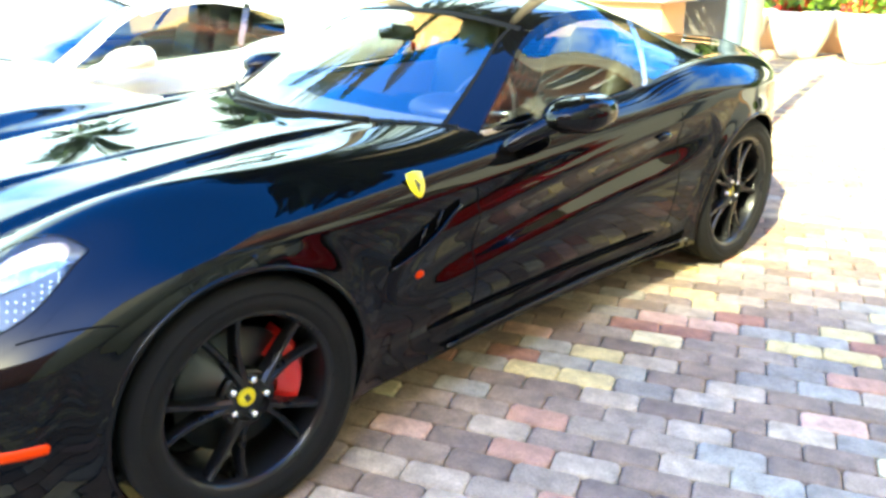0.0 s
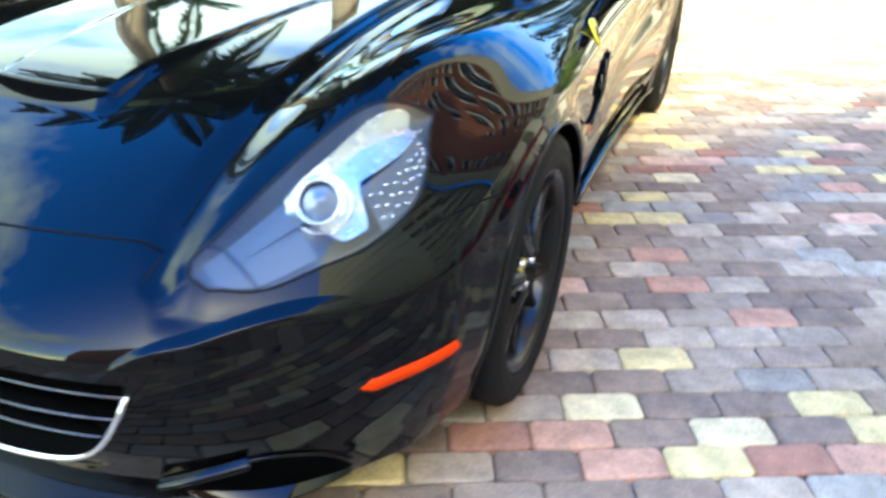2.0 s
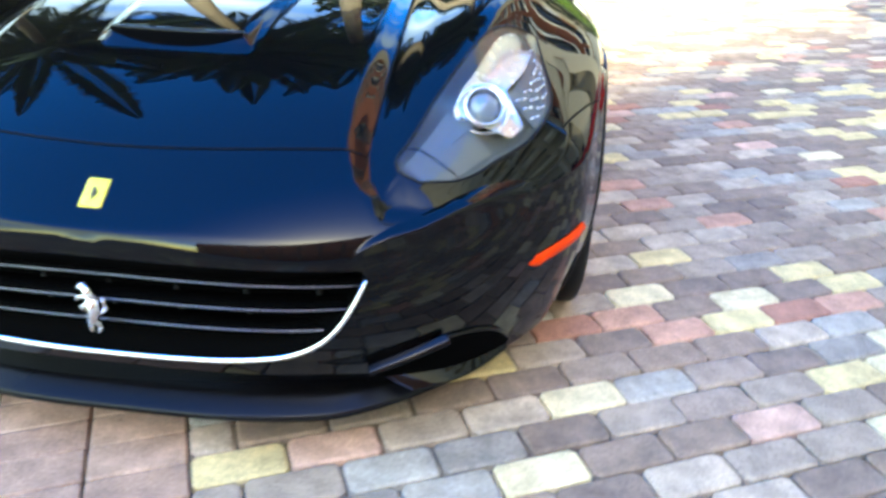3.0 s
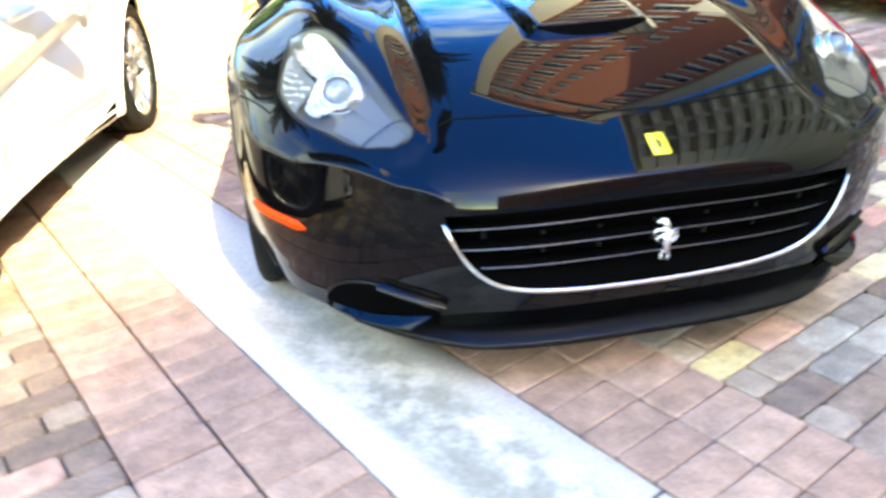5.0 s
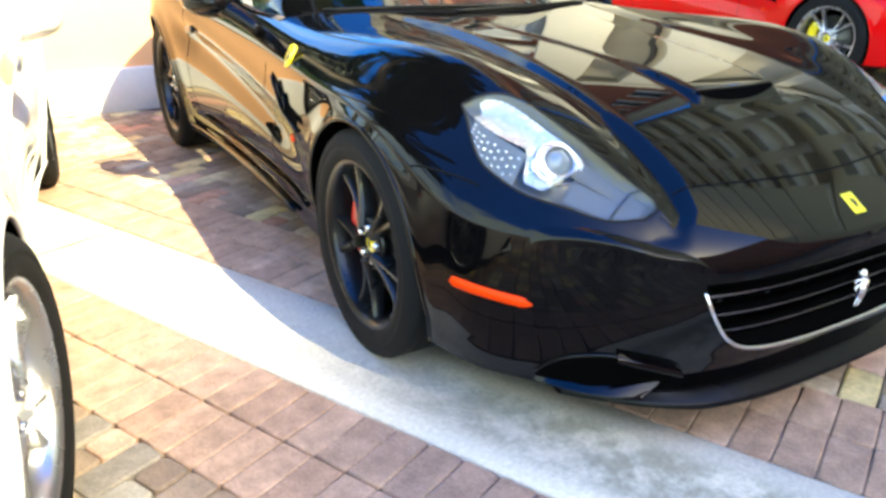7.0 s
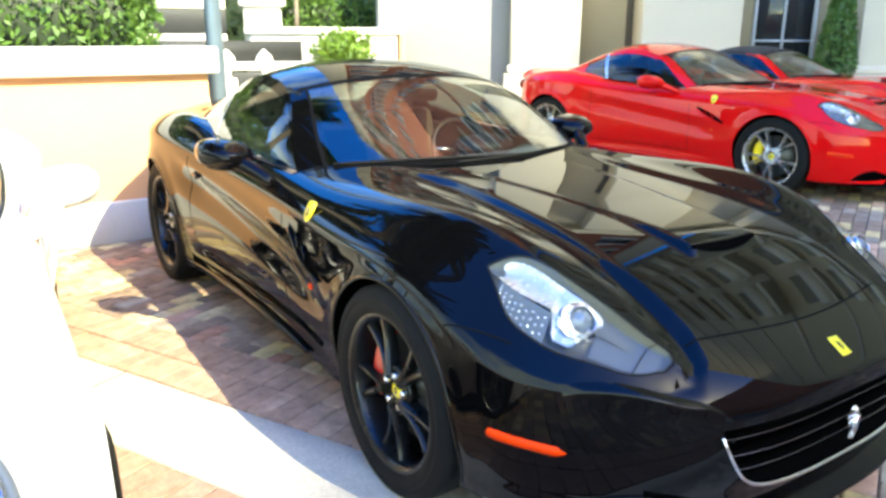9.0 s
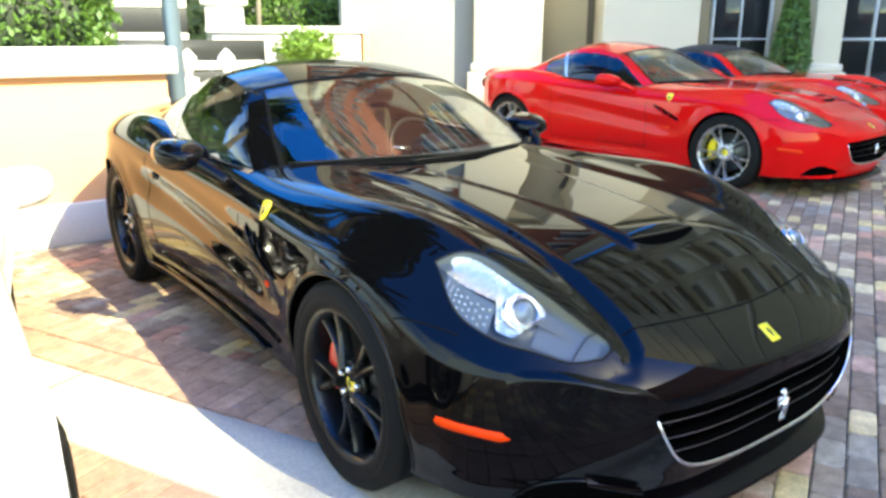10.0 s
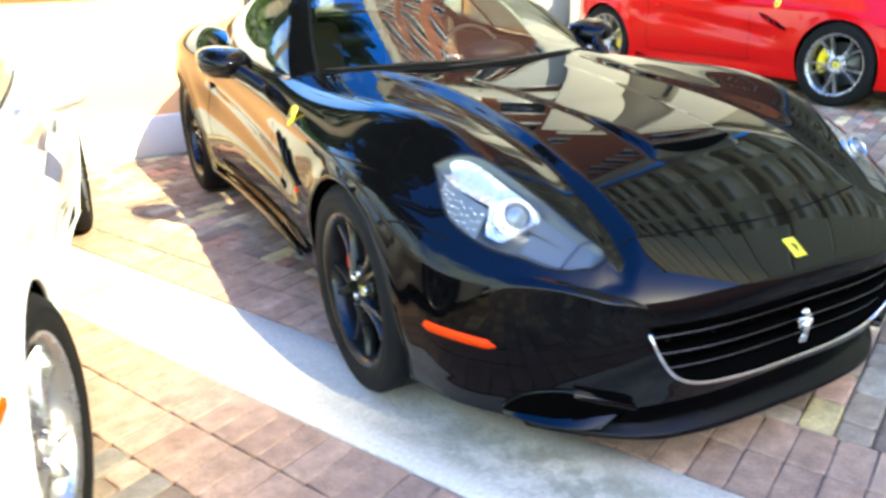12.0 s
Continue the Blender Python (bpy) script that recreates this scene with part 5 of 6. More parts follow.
def sports_car(name, label, m, paint, alloy, caliper, leather, roof_paint=None, group=""):
    car = thing(name, label, "car", m, group)
    names = dict(front_wing_right="front_wing", rear_quarter_right="rear_quarter", door_right="door", side_skirt_right="side_skirt")
    panel = {}
    for k, data in PANELS.items():
        me = panel_mesh(names.get(k, k), data)
        me.materials.append(paint)
        panel[k] = new(names.get(k, k), me)
        panel[k].parent = car
    roof_paint = roof_paint or paint
    # glasshouse
    ws = part("windscreen", grid(shell_grid(0.018, 0.322, -0.885, 0.885, 26, 41), flip=True), windscreen_glass, car, "clear curved windscreen")
    part("screen_edge", grid(shell_grid(0.0, 0.022, -0.93, 0.93, 4, 41, -0.0015), flip=True), seam_black, ws)
    part("screen_edge", grid(shell_grid(0.31, 0.326, -0.94, 0.94, 3, 41, -0.0015), flip=True), seam_black, ws)
    for side in (1, -1):
        for f0, f1 in ((0.872, 0.89),):
            part("screen_edge", grid(shell_grid(0.01, 0.325, side * f0, side * f1, 26, 3, -0.0015), flip=side > 0), seam_black, ws)
        bm = grid(shell_grid(0.0, 0.34, side * 0.885, side * 1.0, 30, 8), flip=side > 0)
        grid(pane_grid(0.0, 0.40, 0.0, 0.07, side, 34, 4), bm, flip=side < 0)
        bmesh.ops.remove_doubles(bm, verts=bm.verts, dist=0.0006)
        part("windscreen_pillar", bm, paint, car)
    bm = grid(shell_grid(0.322, 0.735, -1, 1, 40, 45), flip=True)
    for side in (1, -1):
        grid(pane_grid(0.322, 0.775, 0, 0.13, side, 40, 4), bm, flip=side < 0)
    bmesh.ops.remove_doubles(bm, verts=bm.verts, dist=0.0006)
    part("roof", bm, roof_paint, car)
    part("headlining", grid(shell_grid(0.335, 0.73, -0.97, 0.97, 20, 21, 0.03)), headlining, car)
    bm = grid(shell_grid(0.735, 1.0, -1, 1, 26, 45), flip=True, keep=np.array([[not (1 < i < 23 and 6 < j < 37) for j in range(44)] for i in range(25)]))
    part("rear_window", grid(shell_grid(0.745, 0.98, -0.74, 0.74, 24, 31, 0.001), flip=True), side_glass, car, "sloping rear window")
    for side in (1, -1):
        grid(pane_grid(0.765, 1.0, 0, 1, side, 30, 20, slant=-0.03), bm, flip=side < 0)
    bmesh.ops.remove_doubles(bm, verts=bm.verts, dist=0.0006)
    part("rear_pillar", bm, roof_paint, car)
    for side in (1, -1):
        post_at = lambda v, d: 0.655 - 0.085 * v + d
        between = lambda a, b, v0, v1, nt, out=0.0: np.array([[pane(a(v) + (b(v) - a(v)) * k, v, side, out) for v in np.linspace(v0, v1, 12)] for k in np.linspace(0, 1, nt)])
        part("side_window", grid(between(lambda v: 0.02, lambda v: post_at(v, -0.007), 0.07, 0.99, 48), flip=side > 0), side_glass, car, "tinted side window")
        part("quarter_window", grid(between(lambda v: post_at(v, 0.007), lambda v: 0.772 - 0.03 * v, 0.05, 0.99, 16), flip=side > 0), side_glass, car, "tinted quarter window")
        part("window_post", grid(between(lambda v: post_at(v, -0.010), lambda v: post_at(v, 0.010), 0.0, 1.0, 3, 0.002), flip=side > 0), satin_metal, car, "slim bright window post")
        belt = [pane(t, 1.0, side, 0.003) for t in np.linspace(0.0, 0.93, 50)]
        part("window_trim", tube(belt, 0.006, sides=6), black_gloss, car, "thin black window trim")
    cabin(car, leather)
    # mouth
    xs = np.linspace(-0.497, 0.497, 41)
    P = np.array([[(x, float(front_y(x, z)) + 0.10 * min(1, 3 * v * (1 - v) + 0.0), z) for x in xs for z in (float(mouth_top(x)) * (1 - v) + float(mouth_low(x)) * v,)] for v in np.linspace(0, 1, 9)])
    gr = part("grille", grid(P), dark_void, car, "black slatted grille")
    for v in (0.22, 0.47, 0.72):
        lim = 0.488 - 0.10 * v ** 3
        xx = np.linspace(-lim, lim, 41)
        rows = []
        for dy, dz in ((0.0, -0.004), (-0.002, 0.004), (0.035, 0.012), (0.035, 0.004)):
            zc = [float(mouth_top(x)) * (1 - v) + (0.285) * v for x in xx]
            rows.append([(x, float(front_y(x, z)) + 0.028 + dy, z + dz) for x, z in zip(xx, zc)])
        bm = grid(rows + rows[:1])
        bmesh.ops.recalc_face_normals(bm, faces=bm.faces)
        part("slat", bm, dark_void, gr)
        part("slat_edge", tube([(x, float(front_y(x, z)) + 0.026, z + 0.001) for x, z in zip(xx, zc)], 0.0012, sides=6), slat_metal, gr, "thin bright slat edge")
    for x in np.linspace(-0.4, 0.4, 7):
        part("grille_bar", tube([(x, float(front_y(x, 0.42)) + 0.07, 0.44), (x, float(front_y(x, 0.32)) + 0.07, 0.29)], 0.006, sides=6), black_plastic, gr)
    xx = np.linspace(-0.499, 0.499, 61)
    part("grille_trim", tube([(x, float(front_y(x, float(mouth_low(x)))) - 0.002, float(mouth_low(x))) for x in xx], [0.0038 + 0.0024 * (1 - abs(float(x) / 0.5) ** 6) for x in xx], sides=8), chrome, car, "polished trim along the grille's lower edge")
    part("grille_trim", tube([(x, float(front_y(x, float(mouth_top(x)))) + 0.006, float(mouth_top(x))) for x in xx], 0.0025, sides=6), chrome, car)
    em = part("emblem", rearing(0.122), chrome, gr, "small polished emblem of plain shapes")
    em.matrix_basis = Matrix.Translation((0, float(front_y(0, 0.38)) + 0.005, 0.395)) @ Matrix.Rotation(radians(90), 4, "X")
    # chin: dark lower intake, splitter and side intakes
    rows = []
    for dz, dy, w in ((0.185, 0.085, 0.70), (0.165, 0.115, 0.70), (0.145, 0.105, 0.70), (0.142, 0.030, 0.70), (0.128, 0.024, 0.70), (0.118, 0.04, 0.70), (0.116, 0.30, 0.66)):
        rows.append([(w * s, float(nose_y(w * s)) + dy + 0.05 * max(0, abs(s) - 0.62) ** 1.2 * 3 * (dz < 0.16), dz + 0.03 * max(0, abs(s) - 0.6)) for s in np.linspace(-1, 1, 51)])
    bm = grid(rows)
    bmesh.ops.recalc_face_normals(bm, faces=bm.faces)
    part("splitter", bm, black_gloss, car, "black front splitter")
    for side in (1, -1):
        arch = spline([(0, 0.232), (0.25, 0.262), (0.5, 0.284), (0.75, 0.272), (0.92, 0.236), (1.0, 0.205)])
        hole = lambda u: (0.172 + 0.012 * u, float(arch(u)))

        def wall_at(x, z, out=0.0):
            """A place of the bumper's wall; out stands proud of it, towards the corner."""
            w, yb = float(step(0.5, 0.8, x)), -0.64
            a = radians(12 + 60 * float(step(0.45, 0.82, x)))
            return Vector((side * (x + w * (float(flank(yb, z)) - 0.8) + out * math.sin(a)), float(nose_y(x)) * w + float(front_y(x, z)) * (1 - w) - out * math.cos(a), z))
        across = lambda u: 0.505 + 0.295 * u
        # no hole is cut: a near-black sheet just proud of the wall paints its shade
        P = []
        for v in np.linspace(0, 1, 9):
            P.append([tuple(wall_at(across(u), hole(u)[0] * (1 - v) + hole(u)[1] * v, 0.006)) for u in np.linspace(0, 1, 27)])
        intake = part("side_intake", grid(P, flip=side < 0), dark_void, car, "dark intake in the bumper")
        lip = [wall_at(across(u), hole(u)[1], 0.003) for u in np.linspace(0, 1, 27)]
        part("intake_lip", tube(lip, 0.0045, sides=8), paint, intake)
        # floor of the intake: a shelf that runs out to nothing towards the wheel
        rows = []
        for out, h in ((0.007, 1.0), (0.020, 0.62), (0.036, 0.12), (0.040, 0.0), (0.036, -0.14), (0.004, -0.20)):
            rows.append([tuple(wall_at(across(u + 0.19 * (1 - u) * (1 - max(h, 0))), 0.170 + 0.010 * u + h * (0.010 + 0.024 * (1 - u) ** 1.6), 0.006 + (out - 0.006) * (1 - 0.75 * u ** 2.5))) for u in np.linspace(-0.05, 1.0, 27)])
        bm = grid(rows, flip=side < 0)
        bmesh.ops.recalc_face_normals(bm, faces=bm.faces)
        part("blade", bm, paint, intake, "body-coloured shelf under the intake")
        # vane that falls from the top of the intake to its inner end
        rows = []
        for out, dz in ((0.003, 0.008), (0.014, 0.003), (0.025, -0.004), (0.023, -0.010), (0.002, -0.013)):
            rows.append([tuple(wall_at(across(-0.04 + 0.50 * u), 0.236 + 0.050 * u ** 0.9 + dz, out)) for u in np.linspace(0, 1, 16)])
        bm = grid(rows, flip=side < 0)
        bmesh.ops.recalc_face_normals(bm, faces=bm.faces)
        part("blade", bm, paint, intake, "body-coloured vane across the intake")
        # belly edge behind the bumper corner
        headlight(car, side)
        mirror(car, side, paint)
        # amber side marker
        ends = [(0.79, -0.653, 0.400), (0.897, -0.478, 0.418)]
        rows = []
        for z0, o in ((-0.014, 0.001), (-0.012, 0.006), (0.0, 0.009), (0.012, 0.006), (0.014, 0.001)):
            row = []
            for u in np.linspace(0, 1, 31):
                z = 0.400 + 0.018 * u + z0 * math.sqrt(max(1 - (2 * u - 1) ** 24, 0.05))
                y = -0.653 + 0.175 * u
                x = float(flank(np.clip(y, -0.64, 3), z)) if y > -0.64 else 0.80 - (-0.64 - y) * 0.9
                n = Vector((0.8, -0.6, 0))
                row.append((side * (x + n.x * o), y + n.y * o, z))
            rows.append(row)
        bm = grid(rows, flip=side < 0)
        part("side_marker", bm, amber, car, "orange-red side marker lamp")
        # round repeater in the wing
        c = on_side(0.605, 0.515, 0.001, side)
        part("side_repeater", blob(Matrix.Translation(c) @ Matrix.Diagonal((0.007, 0.020, 0.013, 1)), u=16, v=8), amber, car, "small amber repeater")
        # shield on the wing
        y, z = 0.612, 0.795
        x = 0.80
        for k in range(40):
            x += 0.004
            if float(top(x, y)) < z:
                break
        n = normal_at(x, y)
        n = Vector((n.x, n.y, n.z * 0.6)).normalized()
        p = Vector((x, y, z))
        n.x *= side
        p.x *= side
        sm = skin_frame(p + n * 0.002, n, (0, 0.05, 1))
        b = part("wing_shield", shield((0.062, 0.082)), badge_yellow, car, "yellow shield badge with a dark mark")
        b.matrix_basis = sm
        mk = part("shield_mark", rearing(0.052), badge_black, b)
        mk.location = (0, -0.003, 0.004)
        # vent behind the wheel: a dark sheet on the uncut skin paints its shade
        P = [[tuple(on_side(yy, 0.590 + 0.125 * u + 0.042 * (v - 0.5) * (0.3 + 0.7 * math.sin(math.pi * (0.12 + 0.85 * u))), 0.0015, side)) for v in np.linspace(0, 1, 5)] for u in np.linspace(0, 1, 15) for yy in (0.475 + 0.30 * u,)]
        vent = part("wing_vent", grid(P, flip=side > 0), dark_void, car, "dark vent with fins in the front wing")
        lip_line = [on_side(0.475 + 0.30 * u, 0.590 + 0.125 * u - 0.032 * (0.3 + 0.7 * math.sin(math.pi * (0.12 + 0.85 * u))), 0.006, side) for u in np.linspace(0, 1, 12)]
        part("vent_lip", tube(lip_line, 0.007, sides=8), paint, vent)
        for u in (0.42, 0.66):
            yy = 0.475 + 0.30 * u
            a, b2 = on_side(yy - 0.02, 0.598 + 0.125 * u - 0.028, 0.008, side), on_side(yy + 0.02, 0.588 + 0.125 * u + 0.032, 0.006, side)
            part("vent_fin", tube([a, b2], 0.0045, sides=8), paint, vent)
        # sill: a dark sheet paints the intake's shade ahead of the back wheel, with a blade along it
        P = [[tuple(on_side(yy, 0.175 + (0.012 + 0.075 * u ** 1.6) * v, 0.002, side)) for v in np.linspace(0, 1, 5)] for u in np.linspace(0, 1, 15) for yy in (1.75 + 0.47 * u,)]
        part("sill_intake", grid(P, flip=side > 0), dark_void, car, "dark intake at the sill")
        part("sill_blade", tube([on_side(0.75 + 1.47 * u, 0.195 + 0.028 * u, 0.012 + 0.012 * u, side) for u in np.linspace(0, 1, 20)], [0.007 + 0.010 * math.sin(math.pi * min(1, u + 0.1)) for u in np.linspace(0, 1, 20)], sides=10), paint, car)
        # door handle, fuel flap, seams
        hp = on_side(1.94, 0.735, 0.010, side)
        part("door_handle", blob(Matrix.Translation(hp) @ Matrix.Diagonal((0.014, 0.055, 0.018, 1)), u=16, v=10), paint, car)
        out = (side, 0, 0)
        for line in ([on_side(0.86 - 0.05 * (1 - v) ** 2 * 0, 0.74 + 0.0 - (0.74 - 0.30) * v, 0, side) for v in np.linspace(0, 1, 24)],
                     [on_side(2.055 + 0.05 * v * (1 - v), 0.82 - (0.82 - 0.30) * v, 0, side) for v in np.linspace(0, 1, 24)],
                     [on_side(y, 0.295, 0, side) for y in np.linspace(0.86, 2.055, 40)],
                     ):
            part("panel_gap", grid(strip(line, 0.005, [out] * len(line)), flip=True), seam_black, car)
        line, nrm = top_line([(side * (0.842 + 0.085 * u), -0.488 + 0.19 * u) for u in np.linspace(0, 1, 14)])
        part("panel_gap", grid(strip(line, 0.005, nrm), flip=True), seam_black, car)
        for ay, az, ar in AXLES:
            lo = math.asin(min(1, (az - SILL) / ar))
            arc = [(ay + ar * math.cos(a), az + ar * math.sin(a)) for a in np.linspace(-lo + 0.02, math.pi + lo - 0.02, 60)]
            part("arch_lip", tube([on_side(y, z, -0.003, side) for y, z in arc], 0.008, sides=8), paint, car)
            well = [[(side * (x if x < 0.9 else float(flank(ay + (ar + 0.012) * math.cos(a), max(az + (ar + 0.012) * math.sin(a), SILL + 0.002))) - 0.006), ay + (ar + 0.012) * math.cos(a), az + (ar + 0.012) * math.sin(a)) for a in np.linspace(-lo, math.pi + lo, 30)] for x in (0.93, 0.8, 0.6)]
            bm = grid(well, flip=side > 0)
            inner = well[-1]
            bm.faces.new([bm.verts.new(v) for v in inner])
            part("wheel_well", bm, dark_void, car)
        for k, ((ay, az, ar), w) in enumerate(zip(AXLES, (0.245, 0.285))):
            tw = (0.964 if k == 0 else 0.948) - w / 2 - 0.012
            mm = Matrix.Translation((side * tw, ay, az)) @ Matrix.Rotation(radians(90 * side), 4, "Y") @ Matrix.Rotation(radians(90), 4, "Z")
            # the brake's caliper sits behind the front axle, ahead of the rear one
            h = wheel(car, mm, az + 0.007, w, alloy, caliper, 12 + 40 * k + (20 if side > 0 else 0))
            for ch in h.children:
                if ch.name.startswith("brake_caliper"):
                    ch.matrix_basis = pose(0, 0, 0, 0, 0, 180 - 6 * side if k else 6 * side)
    # underside
    part("underbody", box((1.50, 3.5, 0.05), pose(0, 1.33, 0.155), 0.02), black_plastic, car)
    # bonnet: scoop, seams, badge
    # the scoop's slot is shade painted as a dark strip on the closed skin
    sc = np.array([[(x, y, float(top(x, y)) + 0.0014) for x in np.linspace(-0.150, 0.150, 31) for y in (-0.4885 - (0.020 - 0.004 * abs(x / 0.15) ** 3) * v + 0.012 * (x / 0.15) ** 2,)] for v in np.linspace(0, 1, 9)])
    scoop = part("bonnet_scoop", grid(sc, flip=True), dark_void, panel["bonnet"], "dark slot of the bonnet scoop")
    part("scoop_lip", tube([(x, -0.486 + 0.012 * (x / 0.15) ** 2, float(top(x, -0.478)) - 0.001) for x in np.linspace(-0.156, 0.156, 21)], [0.004] + [0.006] * 19 + [0.004], sides=10), paint, scoop)
    line, nrm = top_line([(x, -0.790 + 0.06 * (x / 0.47) ** 2) for x in np.linspace(-0.468, 0.468, 61)])
    part("panel_gap", grid(strip(line, 0.005, nrm), flip=True), seam_black, car)
    for side in (1, -1):
        line, nrm = top_line([(side * float(groove_x(y)), y) for y in np.linspace(-0.68, 0.62, 60)])
        part("panel_gap", grid(strip(line, 0.004, nrm), flip=True), seam_black, car)
    y = -0.886
    p = Vector((0, y, float(top(0, y)) + 0.001))
    hb = part("bonnet_badge", box((0.042, 0.062, 0.004), Matrix(), 0.0015), badge_yellow, car, "small yellow rectangular badge")
    hb.matrix_basis = skin_frame(p, normal_at(0, y), (0, 1, 0.4))
    mk = part("badge_mark", rearing(0.036), badge_black, hb)
    mk.location = (0, 0, 0.002)
    # wipers lie along the foot of the windscreen
    for ends in (((-0.66, 0.055), (-0.28, 0.065), (0.12, 0.035)), ((-0.22, 0.020), (0.12, 0.030), (0.48, 0.045))):
        wiper(car, [Vector(screen_point(x, up)) + Vector((0, -0.008, 0.014)) for x, up in ends])
    part("cowl", grid([[(x, 0.60 + 0.6 * x * x + d, float(top(x, min(0.60 + 0.6 * x * x, 0.95))) + h) for x in np.linspace(-0.76, 0.76, 41)] for d, h in ((0.012, 0.001), (0.03, 0.003), (0.07, -0.01))], flip=True), seam_black, car, "black plastic cowl")
    # tail lamps
    for side in (1, -1):
        part("tail_lamp", lathe([(0.0, 0.012), (0.04, 0.010), (0.055, 0.0)], Matrix.Translation((side * 0.60, float(tail_y(0.60)) + 0.002, 0.80)) @ Matrix.Rotation(radians(-90), 4, "X"), 32), lamp_red, car, "round red tail lamp")
    part("tail_spoiler", tube([(x, float(tail_y(x)) - 0.01, float(top(x, float(tail_y(x)) - 0.05)) - 0.012) for x in np.linspace(-0.62, 0.62, 31)], 0.014, sides=8), paint, car)
    return car

# ---------------------------------------------------------------- the cars
black_car = sports_car("sports_car", "glossy black coupe with black wheels parked on the brick paving", Matrix(), black_paint, dark_alloy, caliper_red, leather_tan)


def repaint(car, label, m, swaps):
    c = copy_thing(car, m)
    c["label"] = label
    for o in c.children_recursive:
        for slot in o.material_slots:
            if slot.material in swaps:
                new_paint = swaps[slot.material]
                slot.link = "OBJECT"
                slot.material = new_paint
    return c


black_car["group"] = "parked sports cars"
swap = {black_paint: red_paint, dark_alloy: silver_alloy, caliper_red: caliper_yellow}
repaint(black_car, "bright red coupe with silver wheels parked before the entrance", pose(5.33, 2.29, 0.012, 0, 0, 5.5) @ Matrix.Scale(1.04, 4), swap)
open_car = repaint(black_car, "red car with a black folding roof, parked beyond the red coupe", pose(8.35, 3.25, 0.012, 0, 0, 6), swap)
for o in open_car.children:
    if o.name.split(".")[0] in ("roof", "rear_pillar"):
        o.material_slots[0].material = soft_top
swap = {black_paint: white_paint, dark_alloy: silver_alloy, caliper_red: disc_steel, badge_yellow: satin_metal}
white_car = repaint(black_car, "white coupe with silver wheels parked beside the black car", pose(-2.76, -0.33, 0, 0, 0, -5.26), swap)


# the white coupe differs at its front: oval lamps set on the wings, amber markers, no badges
for o in list(white_car.children_recursive):
    stem = o.name.split(".")[0]
    if stem in ("bonnet_badge", "wing_shield", "shield_mark", "badge_mark", "emblem", "headlight", "bowl", "gasket", "reflector", "tip_divider", "diode_plate", "diode", "lens", "lens_ring", "bonnet_scoop", "scoop_lip", "wing_vent", "vent_lip", "vent_fin"):
        bpy.data.objects.remove(o)
    elif stem == "side_marker":
        bpy.data.objects.remove(o)
    elif stem == "wheel" and o.matrix_basis.translation.y < 1:
        o.matrix_basis = Matrix.Translation(o.matrix_basis.translation) @ Matrix.Rotation(radians(-8), 4, "Z") @ o.matrix_basis.to_3x3().to_4x4()
for side in (1, -1):
    A, B = np.linspace(0.0, 1.0, 31), np.linspace(-1.05, 1.05, 15)
    cover = np.array([[(side * x, y, float(top(x, y)) + 0.0025) for b in B for x, y in (lamp_point(a, b),)] for a in A])
    part("wing_panel", grid(cover, flip=side < 0), white_paint, white_car)
    oval = lambda k, s, dz=0.0: (side * (0.755 + 0.062 * s * math.cos(k)), -0.375 + 0.130 * s * math.sin(k), float(top(0.755 + 0.062 * s * math.cos(k), -0.375 + 0.130 * s * math.sin(k))) + dz)
    ring = np.linspace(0, math.tau, 41)
    lamp = part("headlight", grid([[oval(k, s, 0.012 * (1 - s * s) + 0.006) for k in ring] for s in np.linspace(0.02, 1, 9)], flip=side > 0), lamp_glass, white_car, "oval headlight with a grey rim")
    part("bowl", grid([[oval(k, s, 0.004) for k in ring] for s in np.linspace(0.02, 1, 9)], flip=side > 0), lamp_silver, lamp)
    part("rim", tube([oval(k, 1.03, 0.004) for k in ring[:-1]], 0.011, closed=True), lamp_dark, lamp, "dark grey lamp rim")
    part("lens_ring", tube([oval(k, 0.80, 0.008) for k in ring[:-1]], 0.007, closed=True), satin_metal, lamp, "satin metal ring")
    part("lens_ring", tube([oval(k, 0.42, 0.010) for k in ring[:-1]], 0.008, closed=True), lamp_dark, lamp)
    marker = [[tuple(on_side(y, 0.605 + 0.025 * u + h * math.sqrt(max(1 - (2 * u - 1) ** 10, 0.03)), o, side)) for u in np.linspace(0, 1, 13) for y in (-0.455 + 0.13 * u,)] for h, o in ((-0.016, 0.001), (-0.012, 0.006), (0.012, 0.006), (0.016, 0.001))]
    part("side_marker", grid(marker, flip=side < 0), amber_light, white_car, "orange side marker lamp")
# its nose is slimmer ahead of the wheels
for o in white_car.children_recursive:
    if o.type == "MESH" and o.matrix_basis.is_identity and min(c[1] for c in o.bound_box) < -0.3 and o.name.split(".")[0] not in ("wheel_well", "arch_lip"):
        o.data = o.data.copy()
        for v in o.data.vertices:
            v.co.x *= 1 - 0.085 * float(step(-0.36, -0.62, v.co.y))

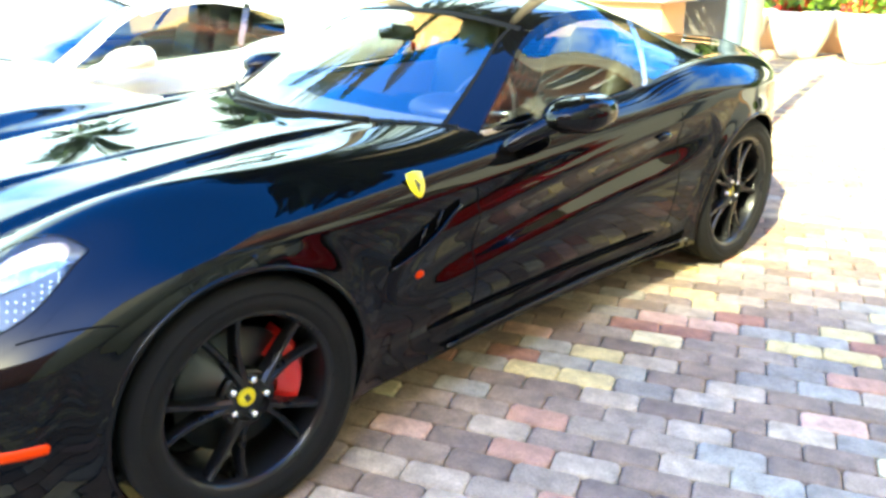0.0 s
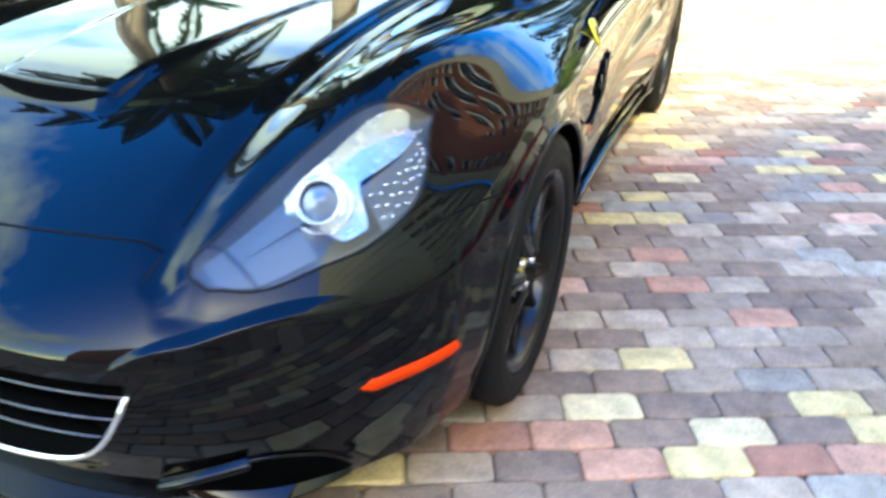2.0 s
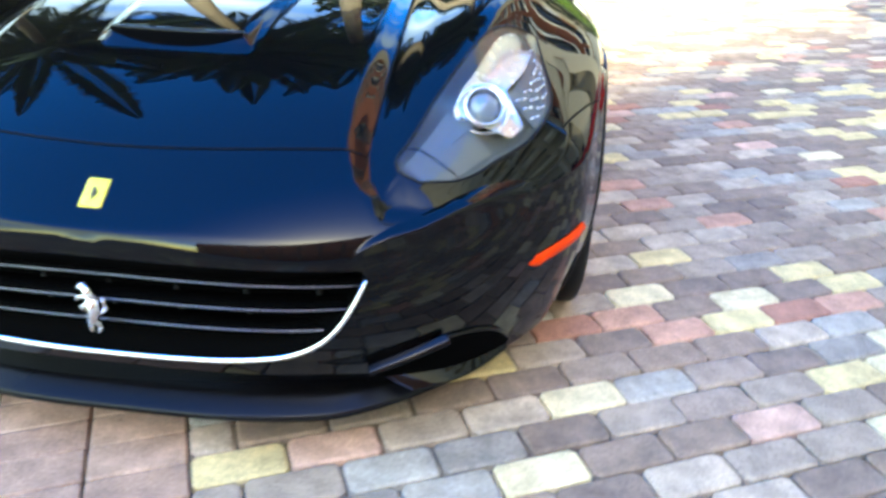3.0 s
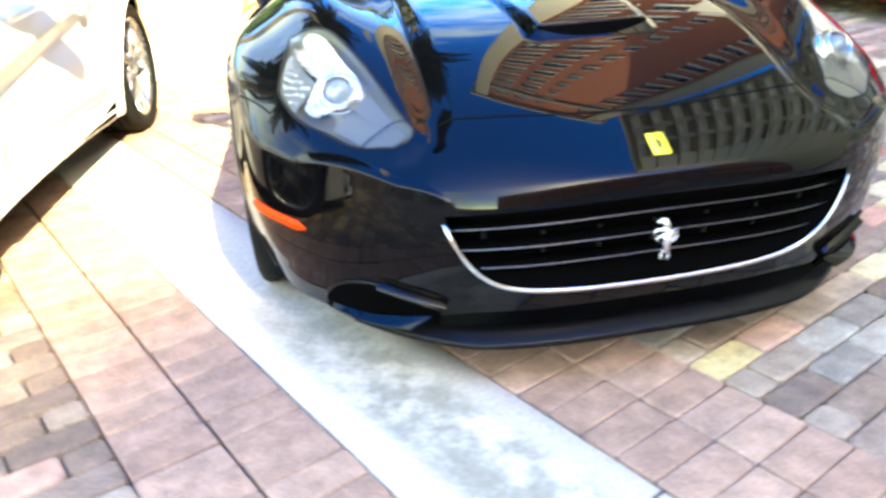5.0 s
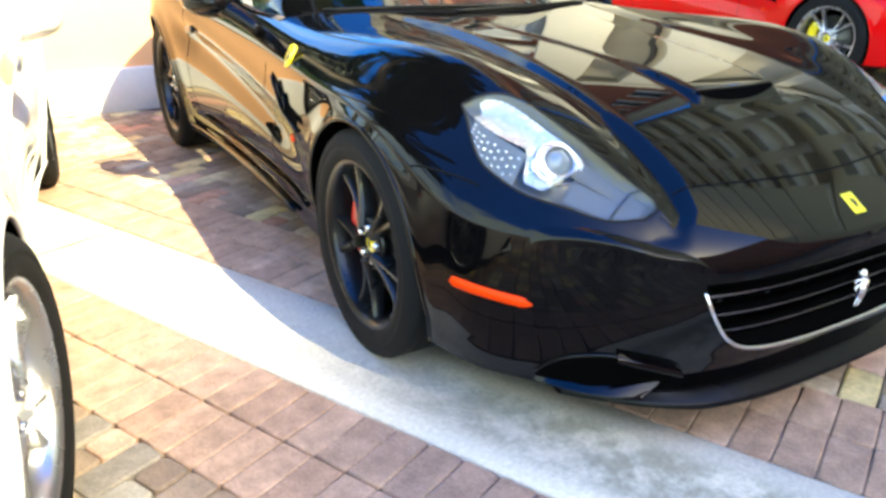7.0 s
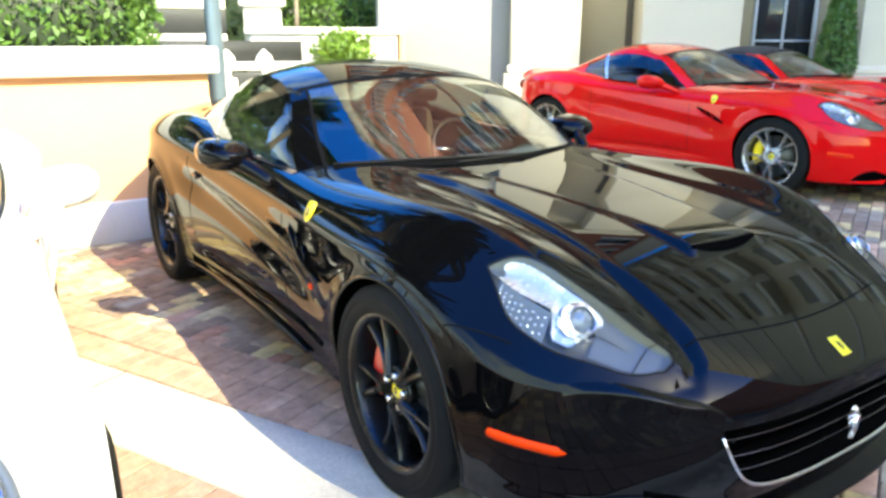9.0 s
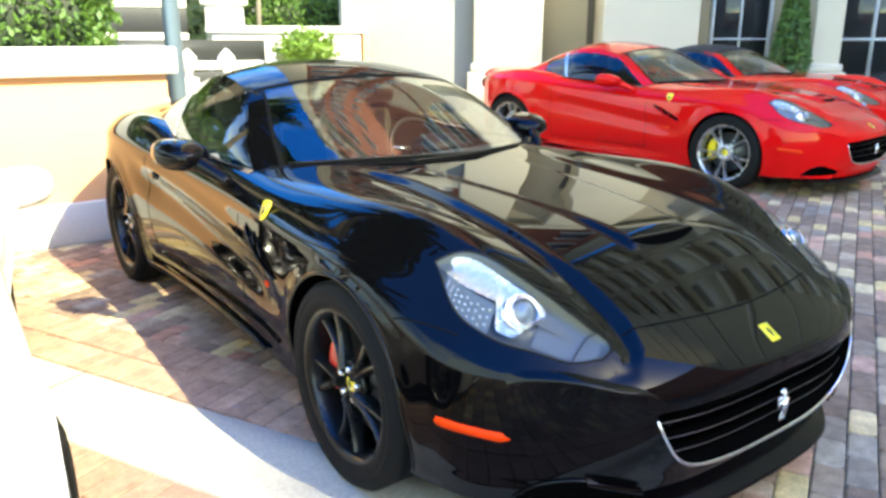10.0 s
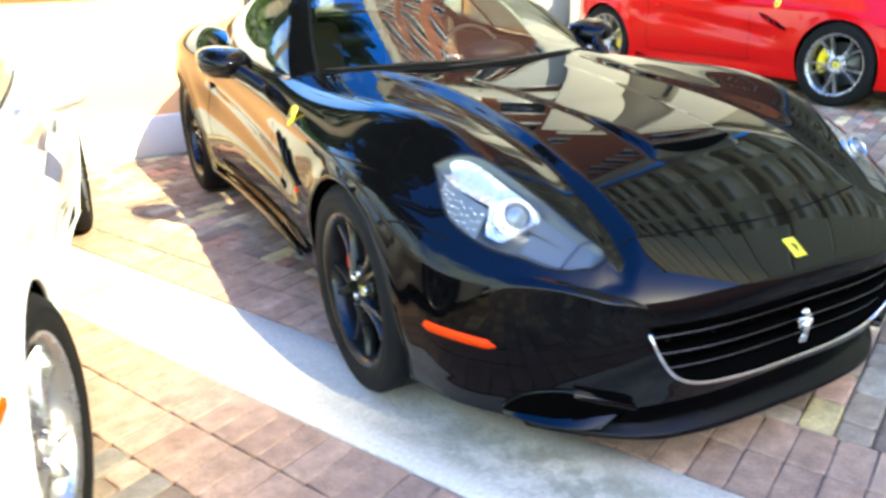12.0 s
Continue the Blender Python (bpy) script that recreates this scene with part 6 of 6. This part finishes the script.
# ---------------------------------------------------------------- paving bricks
def brick_mesh(name, l, w, mat, round_=0.010, c=0.013):
    bm = bmesh.new()
    prof = ((0.0, -0.02), (0.0, -0.006), (round_ * 0.35, -0.0015), (round_, 0.0))
    rings = []
    for inset, z in prof:
        a, b = l / 2 - inset, w / 2 - inset
        pts = [(-a + c, -b), (a - c, -b), (a, -b + c), (a, b - c), (a - c, b), (-a + c, b), (-a, b - c), (-a, -b + c)]
        rings.append([bm.verts.new((x, y, z)) for x, y in pts])
    for r, s in zip(rings, rings[1:]):
        for k in range(8):
            bm.faces.new((r[k], r[(k + 1) % 8], s[(k + 1) % 8], s[k]))
    bm.faces.new(rings[-1])
    me = bpy.data.meshes.new(name)
    bm.to_mesh(me)
    bm.free()
    for p in me.polygons:
        p.use_smooth = len(p.vertices) == 4
    me.materials.append(mat)
    return me


course_bed = weathered(material("course_bed", (0.16, 0.105, 0.075), 0.9), 3.0, 0.3, 80, 0.3, 0.003)
rng = random.Random(7)
paving = tagged(new("brick_paving"), "brick paving in mixed mauve, grey, cream and pink", "paving", kind="structure")
rows = []
for k in range(-75, 130):
    q = 0.1015 * k
    p = -0.285 + (0.0 if k % 2 else -0.101)
    while p < 14.5:
        a, b = max(p, -0.285), p + 0.199
        if b - a > 0.03:
            c = spot((a + b) / 2, q)
            rows.append((c, b - a, 0))
        p += 0.2025
    p = -1.535 - (0.0 if k % 2 else -0.101)
    while p > -9.0:
        a, b = p - 0.199, min(p, -1.535)
        if b - a > 0.03:
            rows.append((spot((a + b) / 2, q), b - a, 0))
        p -= 0.2025
for k in range(-62, 42):
    for p in (-0.594, -0.388, -1.225, -1.432):
        rows.append((spot(p, 0.1035 * k), 0.199, 1))
for p in (-0.594, -0.388, -1.225, -1.432):
    bed = part("border_bed", box((0.196, 10.6, 0.02), pose(0, 0, -0.0166)), course_bed, paving)
    bed.matrix_basis = Matrix.Translation(spot(p, -1.05)) @ Matrix.Rotation(ANG, 4, "Z")
field, course = brick_mesh("brick", 0.199, 0.0985, brick_single), brick_mesh("course_brick", 0.2, 0.1005, course_single, 0.005, 0.005)
near = []
verts, faces = {0: [], 1: []}, {0: [], 1: []}
for c, l, kind in rows:
    if not (-7.5 < c.x < 13.0 and -7.0 < c.y < 12.5) or (WY + 0.1 < c.y < WY + 1.8 and c.x < WX1 - 0.05):
        continue
    tilt = (rng.uniform(-0.35, 0.35), rng.uniform(-0.35, 0.35), math.degrees(ANG) + rng.uniform(-0.7, 0.7))
    m = pose(c.x, c.y, rng.uniform(-0.0035, 0.0005), *tilt)
    close = (1.0 < c.x < 2.1 and -0.55 < c.y < 1.3) if kind == 0 else (-1.9 < c.x < 0.3 and -1.5 < c.y < 0.55)
    if close and abs(l - 0.199) < 0.002:
        ob = new("brick", field if kind == 0 else course)
        ob.parent = paving
        ob.matrix_basis = m
    else:
        v, f = verts[kind], faces[kind]
        n = len(v)
        a, b, k8 = l / 2, 0.0495 + 0.0008 * kind, 0.012 - 0.007 * kind
        for inset, z in ((0.0, -0.02), (0.0015, -0.004), (0.008 - 0.003 * kind, 0.0)):
            x, y = a - inset, b - inset
            for px, py in ((-x + k8, -y), (x - k8, -y), (x, -y + k8), (x, y - k8), (x - k8, y), (-x + k8, y), (-x, y - k8), (-x, -y + k8)):
                v.append(tuple(m @ Vector((px, py, z))))
        for r in (0, 8):
            for k in range(8):
                f.append((n + r + k, n + r + (k + 1) % 8, n + r + 8 + (k + 1) % 8, n + r + 8 + k))
        f.append(tuple(range(n + 16, n + 24)))
course_joined = course_paint("course_joined", True)
for kind, name, mat in ((0, "paving_bricks", brick_joined), (1, "border_bricks", course_joined)):
    me = bpy.data.meshes.new(name)
    me.from_pydata(verts[kind], [], faces[kind])
    me.materials.append(mat)
    ob = new(name, me)
    ob.parent = paving
    ob["kind"] = "stuff"
